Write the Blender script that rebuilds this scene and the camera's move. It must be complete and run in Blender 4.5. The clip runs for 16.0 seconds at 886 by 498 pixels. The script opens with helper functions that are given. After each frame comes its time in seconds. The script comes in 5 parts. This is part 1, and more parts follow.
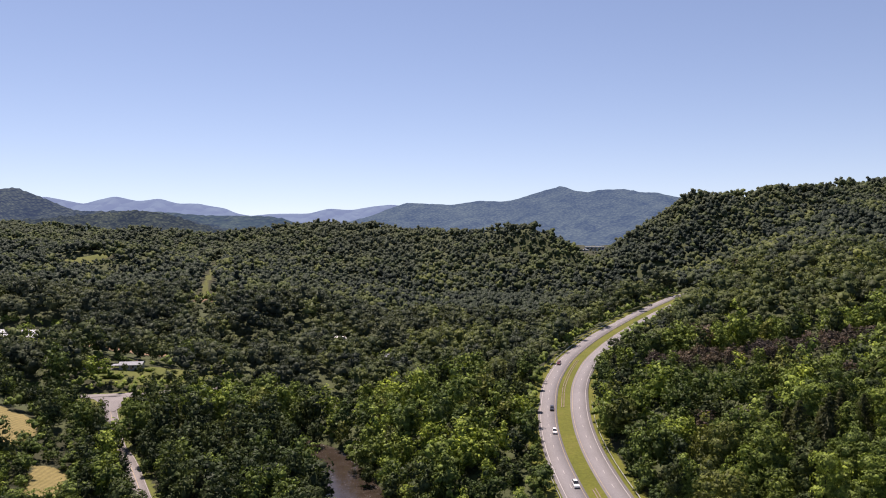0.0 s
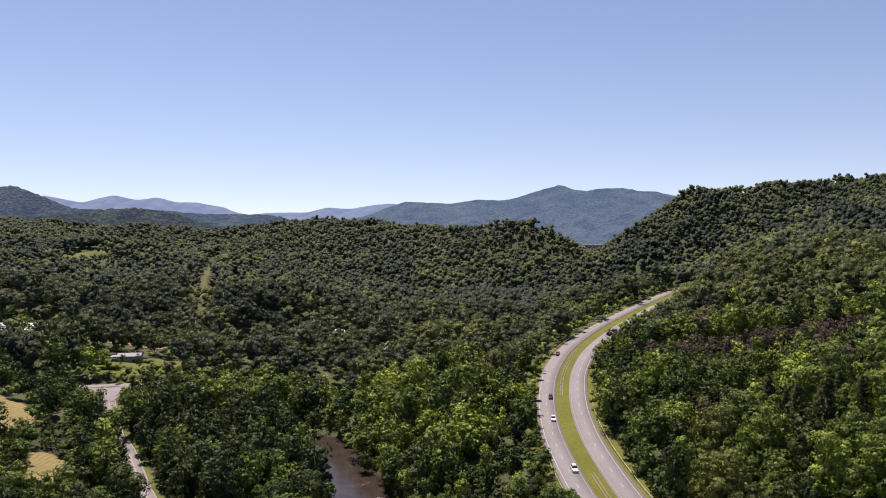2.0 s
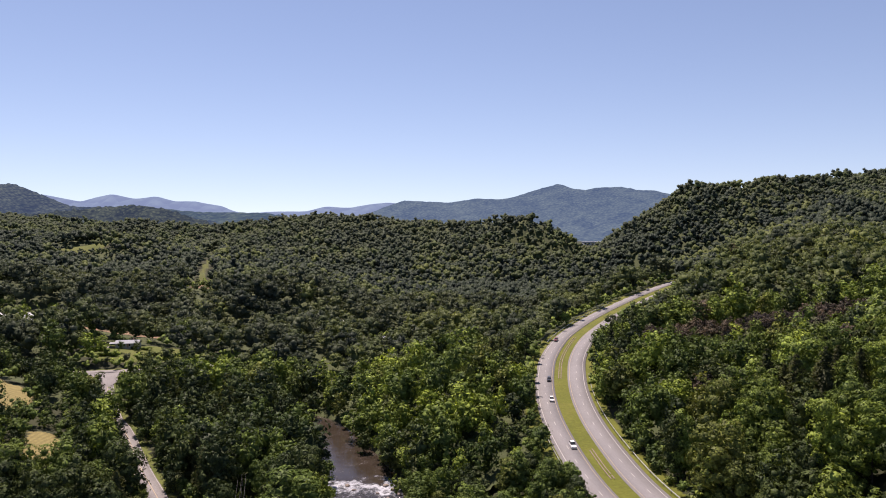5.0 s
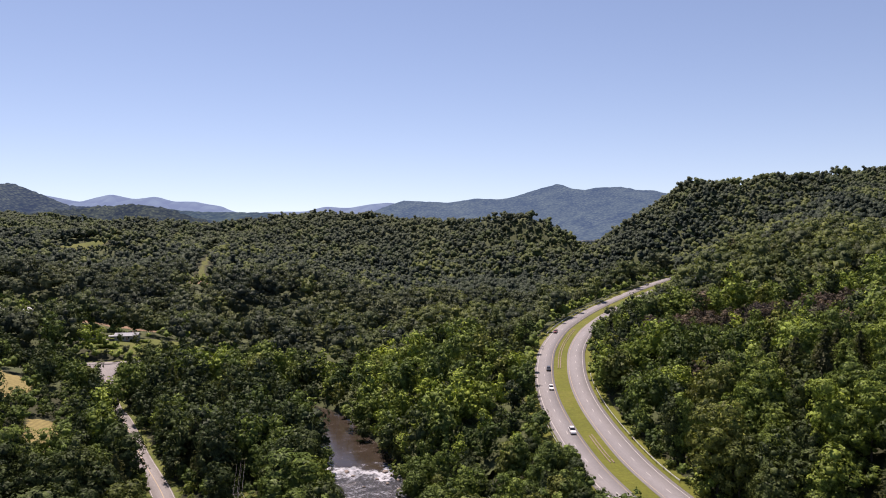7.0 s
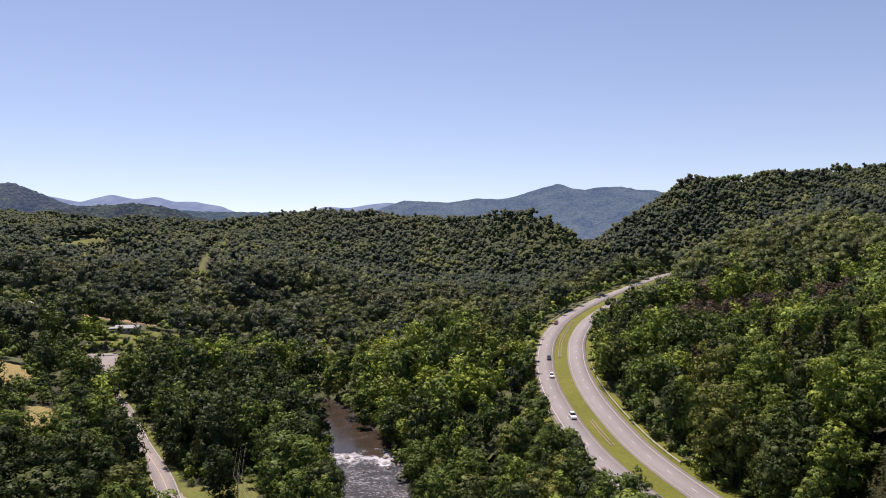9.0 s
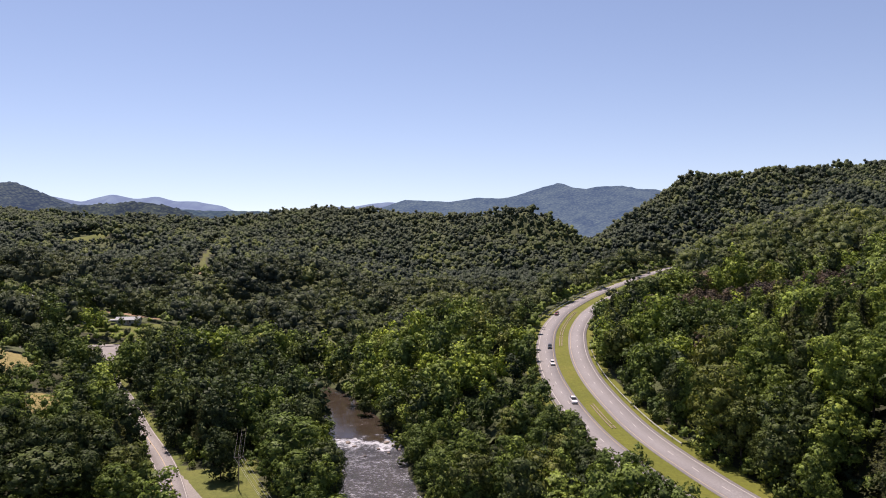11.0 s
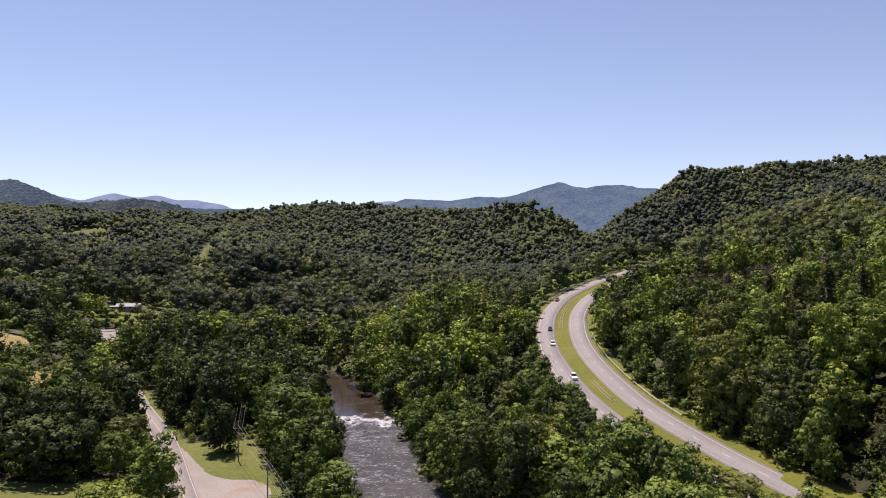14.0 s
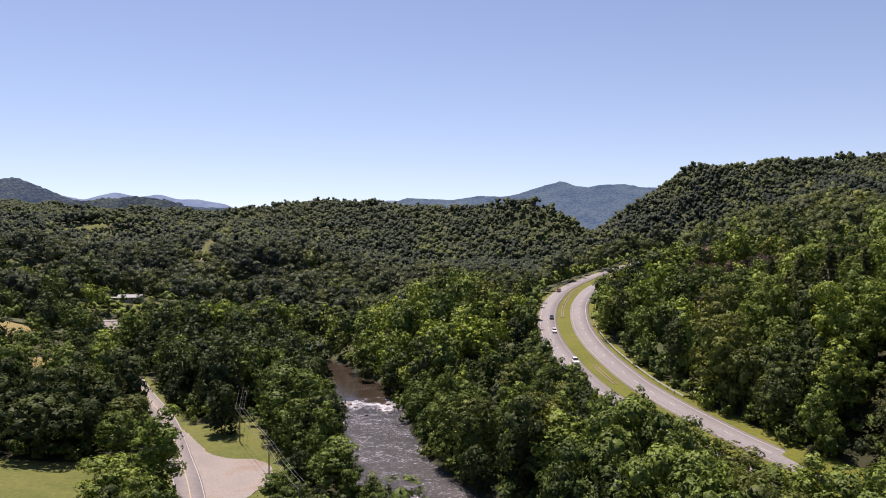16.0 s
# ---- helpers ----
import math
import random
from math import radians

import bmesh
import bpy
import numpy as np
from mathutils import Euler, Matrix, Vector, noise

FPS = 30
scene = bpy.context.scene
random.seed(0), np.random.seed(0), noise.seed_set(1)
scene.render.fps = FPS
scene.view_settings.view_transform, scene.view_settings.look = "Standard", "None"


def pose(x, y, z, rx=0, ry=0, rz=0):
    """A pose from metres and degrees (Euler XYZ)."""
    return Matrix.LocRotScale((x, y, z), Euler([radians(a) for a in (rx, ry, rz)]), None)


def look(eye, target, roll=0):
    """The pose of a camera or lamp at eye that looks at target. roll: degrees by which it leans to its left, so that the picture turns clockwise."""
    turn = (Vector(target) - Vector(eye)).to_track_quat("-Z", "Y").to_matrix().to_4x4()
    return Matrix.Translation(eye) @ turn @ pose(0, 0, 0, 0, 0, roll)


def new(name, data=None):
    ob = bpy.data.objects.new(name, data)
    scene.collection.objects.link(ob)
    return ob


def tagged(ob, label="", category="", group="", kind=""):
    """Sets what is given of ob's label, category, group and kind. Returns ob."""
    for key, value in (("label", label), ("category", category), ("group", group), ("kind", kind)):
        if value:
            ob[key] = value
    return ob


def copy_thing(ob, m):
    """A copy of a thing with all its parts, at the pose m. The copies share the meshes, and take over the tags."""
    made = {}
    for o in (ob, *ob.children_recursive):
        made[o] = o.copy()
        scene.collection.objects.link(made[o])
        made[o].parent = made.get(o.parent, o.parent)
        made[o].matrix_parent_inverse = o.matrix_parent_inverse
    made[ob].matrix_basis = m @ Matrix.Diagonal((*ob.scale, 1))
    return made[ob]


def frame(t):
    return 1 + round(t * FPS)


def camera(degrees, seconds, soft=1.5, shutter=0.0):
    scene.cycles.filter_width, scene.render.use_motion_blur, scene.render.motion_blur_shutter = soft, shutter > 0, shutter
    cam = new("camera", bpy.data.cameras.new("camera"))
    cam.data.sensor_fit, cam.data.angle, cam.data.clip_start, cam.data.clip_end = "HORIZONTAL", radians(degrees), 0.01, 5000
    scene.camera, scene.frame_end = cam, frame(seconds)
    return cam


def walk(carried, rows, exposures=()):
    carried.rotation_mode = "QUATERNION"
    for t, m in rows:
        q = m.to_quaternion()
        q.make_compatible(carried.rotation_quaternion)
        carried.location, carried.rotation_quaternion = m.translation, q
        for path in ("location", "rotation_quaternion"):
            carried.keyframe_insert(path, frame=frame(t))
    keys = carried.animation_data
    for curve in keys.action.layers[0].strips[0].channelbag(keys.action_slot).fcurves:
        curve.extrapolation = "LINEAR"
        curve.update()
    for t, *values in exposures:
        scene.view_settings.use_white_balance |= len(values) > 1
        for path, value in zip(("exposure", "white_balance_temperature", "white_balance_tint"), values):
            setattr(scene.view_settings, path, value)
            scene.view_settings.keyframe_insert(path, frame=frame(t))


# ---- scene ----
cam = camera(62.0, 16.0, soft=1.0)
PATH = [
    (0, pose(-0.22, 0, 98.55, 88.578, -0.012, 0.121)),
    (0.5, pose(-0.20, 0, 97.31, 88.555, -0.018, 0.075)),
    (1, pose(-0.20, 0, 96.11, 88.542, -0.019, 0.037)),
    (1.5, pose(-0.19, 0, 94.94, 88.548, -0.011, 0.020)),
    (2, pose(-0.18, 0, 93.73, 88.551, -0.019, 0.022)),
    (2.5, pose(-0.14, 0, 92.41, 88.547, -0.046, 0.015)),
    (3, pose(-0.12, 0, 91.26, 88.564, -0.056, -0.000)),
    (3.5, pose(-0.11, 0, 89.94, 88.549, -0.044, -0.020)),
    (4, pose(-0.10, 0, 88.65, 88.548, -0.036, -0.036)),
    (6.5, pose(-0.02, 0, 82.45, 88.611, -0.000, -0.131)),
    (7, pose(-0.03, 0, 81.25, 88.627, 0.011, -0.124)),
    (7.5, pose(-0.04, 0, 80.00, 88.636, 0.024, -0.115)),
    (8, pose(-0.03, 0, 78.70, 88.649, 0.035, -0.096)),
    (8.5, pose(-0.00, 0, 77.47, 88.677, 0.038, -0.115)),
    (9, pose(-0.01, 0, 76.24, 88.685, 0.049, -0.096)),
    (11.5, pose(0.11, 0, 70.04, 88.699, 0.121, -0.007)),
    (12, pose(0.16, 0, 68.77, 88.702, 0.111, 0.025)),
    (12.5, pose(0.22, 0, 67.45, 88.686, 0.081, 0.046)),
    (13, pose(0.26, 0, 66.22, 88.688, 0.055, 0.050)),
    (13.5, pose(0.25, 0, 64.90, 88.691, 0.044, 0.016)),
    (14, pose(0.18, 0, 63.63, 88.710, 0.056, 0.015)),
    (14.5, pose(0.10, 0, 62.33, 88.710, 0.072, 0.033)),
    (15, pose(0.05, 0, 61.07, 88.720, 0.077, 0.051)),
    (15.5, pose(0.08, 0, 59.83, 88.722, 0.065, 0.082)),
    (16, pose(0.17, 0, 58.57, 88.715, 0.035, 0.135)),
]
# the grade of the clip: neutral exposure, a touch of magenta
walk(cam, PATH, [(0, 0.70, 7150, 27), (16, 0.80, 7200, 27)])

# ---- light: clear early-summer sky, high sun ahead and a little to the left ----
SUN_ELEVATION, SUN_AZIMUTH = 65.0, -24.0
world = bpy.data.worlds.new("sky")
scene.world = world
world.use_nodes = True
wn = world.node_tree.nodes
sky = wn.new("ShaderNodeTexSky")
sky.sky_type, sky.sun_disc = "NISHITA", False
sky.sun_elevation, sky.sun_rotation = radians(SUN_ELEVATION), radians(SUN_AZIMUTH)
sky.altitude, sky.air_density, sky.dust_density, sky.ozone_density = 600, 0.88, 0.15, 1.4
wn["Background"].inputs["Strength"].default_value = 0.084
lift, around = wn.new("ShaderNodeVectorMath"), wn.new("ShaderNodeTexCoord")
lift.operation, lift.inputs[1].default_value, lift.inputs[2].default_value = "MULTIPLY_ADD", (1, 1, 0.93), (0, 0, 0.045)
world.node_tree.links.new(around.outputs["Generated"], lift.inputs[0])
world.node_tree.links.new(lift.outputs["Vector"], sky.inputs["Vector"])
world.node_tree.links.new(sky.outputs["Color"], wn["Background"].inputs["Color"])
sun = new("sun", bpy.data.lights.new("sun", "SUN"))
sun.data.energy, sun.data.angle, sun.data.color = 5.0, radians(0.53), (1.0, 0.95, 0.87)
sa, se = radians(SUN_AZIMUTH), radians(SUN_ELEVATION)
toward_sun = Vector((math.sin(sa) * math.cos(se), math.cos(sa) * math.cos(se), math.sin(se)))
sun.matrix_world = look(toward_sun * 400, (0, 0, 0))

# ---- materials ----


def material(name, rough=0.8):
    m = bpy.data.materials.new(name)
    m.use_nodes = True
    n, l = m.node_tree.nodes, m.node_tree.links
    b = n["Principled BSDF"]
    b.inputs["Roughness"].default_value = rough
    b.inputs["Specular IOR Level"].default_value = 0.3
    return m, n, l, b


def noise_node(n, l, scale, detail=4, rough=0.55, coords="Object"):
    tc = n.new("ShaderNodeTexCoord")
    t = n.new("ShaderNodeTexNoise")
    t.inputs["Scale"].default_value, t.inputs["Detail"].default_value, t.inputs["Roughness"].default_value = scale, detail, rough
    l.new(tc.outputs[coords], t.inputs["Vector"])
    return t


def ramp(n, l, fac, stops):
    r = n.new("ShaderNodeValToRGB")
    while len(r.color_ramp.elements) < len(stops):
        r.color_ramp.elements.new(0.5)
    for e, (p, c) in zip(r.color_ramp.elements, stops):
        e.position, e.color = p, (*c, 1)
    l.new(fac, r.inputs["Fac"])
    return r


def mixed(n, l, fac, a, b, kind="MIX"):
    x = n.new("ShaderNodeMix")
    x.data_type, x.blend_type = "RGBA", kind
    for s, v in ((x.inputs["Factor"], fac), (x.inputs[6], a), (x.inputs[7], b)):
        if isinstance(v, bpy.types.NodeSocket):
            l.new(v, s)
        elif isinstance(v, tuple):
            s.default_value = (*v, 1)
        else:
            s.default_value = v
    return x.outputs[2]


def bump(n, l, b, height, strength, distance=0.1):
    k = n.new("ShaderNodeBump")
    k.inputs["Strength"].default_value, k.inputs["Distance"].default_value = strength, distance
    l.new(height, k.inputs["Height"])
    l.new(k.outputs["Normal"], b.inputs["Normal"])


def ground_material(name, stops, big, small, rough=0.9, relief=0.4, depth=0.1):
    """A rough ground: colour patches at two sizes and a fine relief."""
    m, n, l, b = material(name, rough)
    a, c = noise_node(n, l, big, 5, 0.6), noise_node(n, l, small, 4, 0.7)
    first = ramp(n, l, a.outputs["Fac"], stops)
    grain = ramp(n, l, c.outputs["Fac"], [(0.25, (0.6, 0.6, 0.6)), (0.75, (1.35, 1.35, 1.35))])
    l.new(mixed(n, l, 0.8, first.outputs["Color"], grain.outputs["Color"], "MULTIPLY"), b.inputs["Base Color"])
    bump(n, l, b, c.outputs["Fac"], relief, depth)
    return m


def plain(name, colour, rough=0.6, metal=0.0, grain=6.0, vary=0.15):
    m, n, l, b = material(name, rough)
    t = noise_node(n, l, grain, 4)
    lo, hi = [tuple(max(0, v * k) for v in colour) for k in (1 - vary, 1 + vary)]
    l.new(ramp(n, l, t.outputs["Fac"], [(0.3, lo), (0.7, hi)]).outputs["Color"], b.inputs["Base Color"])
    b.inputs["Metallic"].default_value = metal
    return m


def leaf_material(name, colour, light, through_light=0.15, grain=1.0):
    """Leaves: colour by tree, by cluster and by patch, some light passing through."""
    m = bpy.data.materials.new(name)
    m.use_nodes = True
    n, l = m.node_tree.nodes, m.node_tree.links
    n.remove(n["Principled BSDF"])
    geo, info = n.new("ShaderNodeNewGeometry"), n.new("ShaderNodeObjectInfo")
    patch = noise_node(n, l, 0.11, 2)
    tc = n.new("ShaderNodeNewGeometry")
    l.new(tc.outputs["Position"], patch.inputs["Vector"])
    stand = noise_node(n, l, 0.018, 2)
    l.new(tc.outputs["Position"], stand.inputs["Vector"])
    near = ramp(n, l, patch.outputs["Fac"], [(0.34, colour), (0.66, light)])
    tone = ramp(n, l, stand.outputs["Fac"], [(0.35, (0.64, 0.69, 0.78)), (0.5, (1, 1, 1)), (0.66, (1.26, 1.22, 1.04))])
    a = n.new("ShaderNodeMix")
    a.data_type, a.blend_type = "RGBA", "MULTIPLY"
    a.inputs["Factor"].default_value = 1.0
    l.new(near.outputs["Color"], a.inputs[6]), l.new(tone.outputs["Color"], a.inputs[7])
    b = ramp(n, l, info.outputs["Random"], [(0.0, (0.74, 0.79, 0.82)), (0.5, (1, 1, 1)), (1.0, (1.22, 1.17, 1.0))])
    c = ramp(n, l, geo.outputs["Random Per Island"], [(0.0, tuple(1 - v * grain for v in (0.38, 0.36, 0.32))), (1.0, tuple(1 + v * grain for v in (0.38, 0.36, 0.28)))])
    own = n.new("ShaderNodeAttribute")
    own.attribute_name = "tone"
    rgb = n.new("ShaderNodeCombineColor")
    for k, amount in ((0, 1.15), (1, 1.0), (2, 0.6)):
        one = n.new("ShaderNodeMath")
        one.operation, one.inputs[1].default_value, one.inputs[2].default_value = "MULTIPLY_ADD", amount, 1.0
        l.new(own.outputs["Fac"], one.inputs[0]), l.new(one.outputs[0], rgb.inputs[k])
    tint = mixed(n, l, 1.0, mixed(n, l, 1.0, a.outputs[2], b.outputs["Color"], "MULTIPLY"), c.outputs["Color"], "MULTIPLY")
    tint = mixed(n, l, 1.0, tint, rgb.outputs["Color"], "MULTIPLY")
    d, t, g = n.new("ShaderNodeBsdfDiffuse"), n.new("ShaderNodeBsdfTranslucent"), n.new("ShaderNodeBsdfGlossy")
    fine = noise_node(n, l, 1.0, 5, 0.75)
    l.new(tc.outputs["Position"], fine.inputs["Vector"])
    relief = n.new("ShaderNodeBump")
    relief.inputs["Strength"].default_value, relief.inputs["Distance"].default_value = 0.7, 0.7
    l.new(fine.outputs["Fac"], relief.inputs["Height"]), l.new(relief.outputs["Normal"], d.inputs["Normal"])
    # shade of the pits between sprays painted in, where the relief is low
    pit_shade = ramp(n, l, fine.outputs["Fac"], [(0.36, tuple(1 - v * grain for v in (0.55, 0.52, 0.45))), (0.60, tuple(1 + v * grain for v in (0.28, 0.28, 0.2)))])
    tint = mixed(n, l, 1.0, tint, pit_shade.outputs["Color"], "MULTIPLY")
    l.new(tint, d.inputs["Color"])
    l.new(mixed(n, l, 1.0, tint, (1.15, 1.15, 0.7), "MULTIPLY"), t.inputs["Color"])
    g.inputs["Roughness"].default_value = 0.5
    g.inputs["Color"].default_value = (0.6, 0.65, 0.6, 1)
    s, s2 = n.new("ShaderNodeMixShader"), n.new("ShaderNodeMixShader")
    s.inputs[0].default_value, s2.inputs[0].default_value = through_light, 0.012
    l.new(d.outputs[0], s.inputs[1]), l.new(t.outputs[0], s.inputs[2])
    l.new(s.outputs[0], s2.inputs[1]), l.new(g.outputs[0], s2.inputs[2])
    l.new(s2.outputs[0], n["Material Output"].inputs["Surface"])
    return m


LEAVES = {
    "light": leaf_material("leaf_light", (0.104, 0.152, 0.038), (0.142, 0.196, 0.049)),
    "mid": leaf_material("leaf_mid", (0.076, 0.112, 0.031), (0.110, 0.153, 0.041)),
    "dark": leaf_material("leaf_dark", (0.036, 0.053, 0.024), (0.056, 0.077, 0.031)),
    "olive": leaf_material("leaf_olive", (0.090, 0.110, 0.034), (0.120, 0.141, 0.045)),
    "pine": leaf_material("leaf_pine", (0.055, 0.066, 0.032), (0.080, 0.088, 0.040), 0.3),
    "bare": leaf_material("leaf_bare", (0.092, 0.073, 0.064), (0.124, 0.098, 0.086), 0.15),
    "scrub": leaf_material("leaf_scrub", (0.070, 0.102, 0.030), (0.100, 0.134, 0.040)),
}
# woods of the farther hills: haze put into duller, bluer leaf colours; finer grain
HAZED_LEAVES = {
    "light": leaf_material("hazed_leaf_light", (0.082, 0.107, 0.044), (0.109, 0.134, 0.053), 0.3, 0.5),
    "mid": leaf_material("hazed_leaf_mid", (0.065, 0.086, 0.044), (0.087, 0.110, 0.053), 0.3, 0.5),
    "dark": leaf_material("hazed_leaf_dark", (0.044, 0.058, 0.044), (0.062, 0.079, 0.053), 0.3, 0.5),
    "olive": leaf_material("hazed_leaf_olive", (0.075, 0.087, 0.041), (0.097, 0.109, 0.050), 0.3, 0.5),
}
BARK = plain("bark", (0.085, 0.068, 0.055), 0.9, grain=2.0, vary=0.4)
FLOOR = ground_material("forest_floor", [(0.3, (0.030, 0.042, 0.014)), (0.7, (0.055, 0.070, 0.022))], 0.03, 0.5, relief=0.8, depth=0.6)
ASPHALT = ground_material("grey_asphalt", [(0.3, (0.156, 0.153, 0.157)), (0.7, (0.188, 0.184, 0.188))], 0.05, 2.5, 0.85, 0.15, 0.02)
OLD_ASPHALT = ground_material("old_asphalt", [(0.3, (0.150, 0.142, 0.142)), (0.7, (0.20, 0.19, 0.186))], 0.09, 2.0, 0.85, 0.2, 0.02)
GRAVEL = ground_material("pale_gravel", [(0.3, (0.170, 0.160, 0.150)), (0.55, (0.205, 0.190, 0.176)), (0.70, (0.185, 0.145, 0.114))], 0.075, 2.2, 0.9, 0.4, 0.05)
CONCRETE = ground_material("stained_concrete", [(0.3, (0.15, 0.118, 0.094)), (0.7, (0.22, 0.175, 0.142))], 0.3, 2.0)
WHITE_PAINT = plain("white_road_paint", (0.38, 0.365, 0.35), 0.7, vary=0.25)
YELLOW_PAINT = plain("yellow_road_paint", (0.34, 0.27, 0.18), 0.7, vary=0.25)
STEEL = plain("galvanised_steel", (0.50, 0.51, 0.50), 0.45, 0.6)
WOOD_POLE = plain("weathered_pole_wood", (0.16, 0.13, 0.11), 0.9, grain=3)
WIRE = plain("aluminium_wire", (0.36, 0.36, 0.37), 0.4, 0.7)
WALL_WHITE = plain("white_siding", (0.42, 0.42, 0.41), 0.7, vary=0.08)
WALL_GREY = plain("weathered_siding", (0.30, 0.30, 0.29), 0.75, vary=0.12)
WALL_BRICK = plain("brick_wall", (0.30, 0.17, 0.12), 0.85, grain=8, vary=0.3)
ROOF_GREY = plain("grey_shingle", (0.26, 0.28, 0.30), 0.85, grain=3, vary=0.25)
ROOF_PALE = plain("pale_metal_roof", (0.38, 0.40, 0.42), 0.5, 0.2, vary=0.08)
ROOF_BROWN = plain("brown_shingle", (0.26, 0.17, 0.13), 0.85, vary=0.25)
WINDOW = plain("dark_window_glass", (0.02, 0.025, 0.03), 0.08, grain=1, vary=0.1)
RUBBER = plain("tyre_rubber", (0.02, 0.02, 0.02), 0.8)
ROCK = ground_material("river_rock", [(0.3, (0.12, 0.10, 0.085)), (0.7, (0.26, 0.22, 0.19))], 0.4, 2.0, 0.7, 0.6, 0.1)


def water_material():
    """Brown river water: smooth upstream, rippled and broken white over the ledge."""
    m, n, l, b = material("river_water", 0.10)
    b.inputs["IOR"].default_value = 1.33
    b.inputs["Specular IOR Level"].default_value = 0.5
    geo = n.new("ShaderNodeNewGeometry")
    sep = n.new("ShaderNodeSeparateXYZ")
    l.new(geo.outputs["Position"], sep.inputs["Vector"])
    # 1 over the ledge and the riffle below it, 0 in the still pool above
    run = n.new("ShaderNodeMapRange")
    run.inputs["From Min"].default_value, run.inputs["From Max"].default_value = 266.0, 256.0
    tail = n.new("ShaderNodeMapRange")
    tail.inputs["From Min"].default_value, tail.inputs["From Max"].default_value = 150.0, 232.0
    tail.inputs["To Min"].default_value, tail.inputs["To Max"].default_value = 0.45, 0.8
    l.new(sep.outputs["Y"], tail.inputs["Value"])
    ledge = n.new("ShaderNodeMapRange")
    ledge.inputs["From Min"].default_value, ledge.inputs["From Max"].default_value = 6.0, 0.5
    off = n.new("ShaderNodeMath")
    off.operation, off.inputs[1].default_value = "SUBTRACT", 232.0
    ab = n.new("ShaderNodeMath")
    ab.operation = "ABSOLUTE"
    bend = n.new("ShaderNodeTexNoise")
    bend.inputs["Scale"].default_value, bend.inputs["Detail"].default_value = 0.13, 3
    l.new(geo.outputs["Position"], bend.inputs["Vector"])
    wander = n.new("ShaderNodeMath")
    wander.operation, wander.inputs[1].default_value = "MULTIPLY_ADD", 38.0
    l.new(bend.outputs["Fac"], wander.inputs[0]), l.new(sep.outputs["Y"], wander.inputs[2])
    off.inputs[1].default_value = 259.0
    l.new(wander.outputs[0], run.inputs["Value"])
    l.new(wander.outputs[0], off.inputs[0]), l.new(off.outputs[0], ab.inputs[0]), l.new(ab.outputs[0], ledge.inputs["Value"])
    stretch = n.new("ShaderNodeMapping")
    stretch.inputs["Scale"].default_value = (0.55, 0.95, 1.0)
    stretch.inputs["Rotation"].default_value = (0, 0, radians(14))
    l.new(geo.outputs["Position"], stretch.inputs["Vector"])
    fine, wave = n.new("ShaderNodeTexNoise"), n.new("ShaderNodeTexNoise")
    for t, s, d in ((fine, 2.1, 6), (wave, 0.28, 3)):
        t.inputs["Scale"].default_value, t.inputs["Detail"].default_value, t.inputs["Roughness"].default_value = s, d, 0.68
        l.new(stretch.outputs["Vector"], t.inputs["Vector"])
    flow = n.new("ShaderNodeMath")
    flow.operation = "MULTIPLY"
    l.new(run.outputs[0], flow.inputs[0]), l.new(tail.outputs[0], flow.inputs[1])
    level = n.new("ShaderNodeMath")
    level.operation, level.inputs[1].default_value = "MULTIPLY_ADD", 0.17
    broken = n.new("ShaderNodeMath")
    broken.operation, broken.inputs[1].default_value = "MULTIPLY_ADD", 0.45
    reach = n.new("ShaderNodeMath")
    reach.operation, reach.inputs[1].default_value = "SUBTRACT", 0.52
    l.new(wave.outputs["Fac"], reach.inputs[0]), l.new(reach.outputs[0], broken.inputs[0]), l.new(fine.outputs["Fac"], broken.inputs[2])
    l.new(flow.outputs[0], level.inputs[0]), l.new(broken.outputs[0], level.inputs[2])
    more = n.new("ShaderNodeMath")
    more.operation, more.inputs[1].default_value = "MULTIPLY_ADD", 0.24
    l.new(ledge.outputs[0], more.inputs[0]), l.new(level.outputs[0], more.inputs[2])
    # white water on the ledge; along the riffle, sun glints painted as white flecks
    foam_and_glints = ramp(n, l, more.outputs[0], [(0.63, (0, 0, 0)), (0.88, (1, 1, 1))])
    silt = ramp(n, l, wave.outputs["Fac"], [(0.3, (0.026, 0.020, 0.015)), (0.7, (0.044, 0.035, 0.028))])
    # sky sheen of the running water put into the silt colour as blue-grey
    sheened_silt = mixed(n, l, flow.outputs[0], silt.outputs["Color"], (0.040, 0.046, 0.058))
    l.new(mixed(n, l, foam_and_glints.outputs["Color"], sheened_silt, (0.46, 0.49, 0.54)), b.inputs["Base Color"])
    gloss = n.new("ShaderNodeMapRange")
    gloss.inputs["To Min"].default_value, gloss.inputs["To Max"].default_value = 0.08, 0.2
    l.new(flow.outputs[0], gloss.inputs["Value"]), l.new(gloss.outputs[0], b.inputs["Roughness"])
    k = n.new("ShaderNodeBump")
    k.inputs["Distance"].default_value = 0.9
    st = n.new("ShaderNodeMapRange")
    st.inputs["To Min"].default_value, st.inputs["To Max"].default_value = 0.05, 1.0
    l.new(flow.outputs[0], st.inputs["Value"]), l.new(st.outputs[0], k.inputs["Strength"])
    l.new(fine.outputs["Fac"], k.inputs["Height"]), l.new(k.outputs["Normal"], b.inputs["Normal"])
    return m


WATER = water_material()


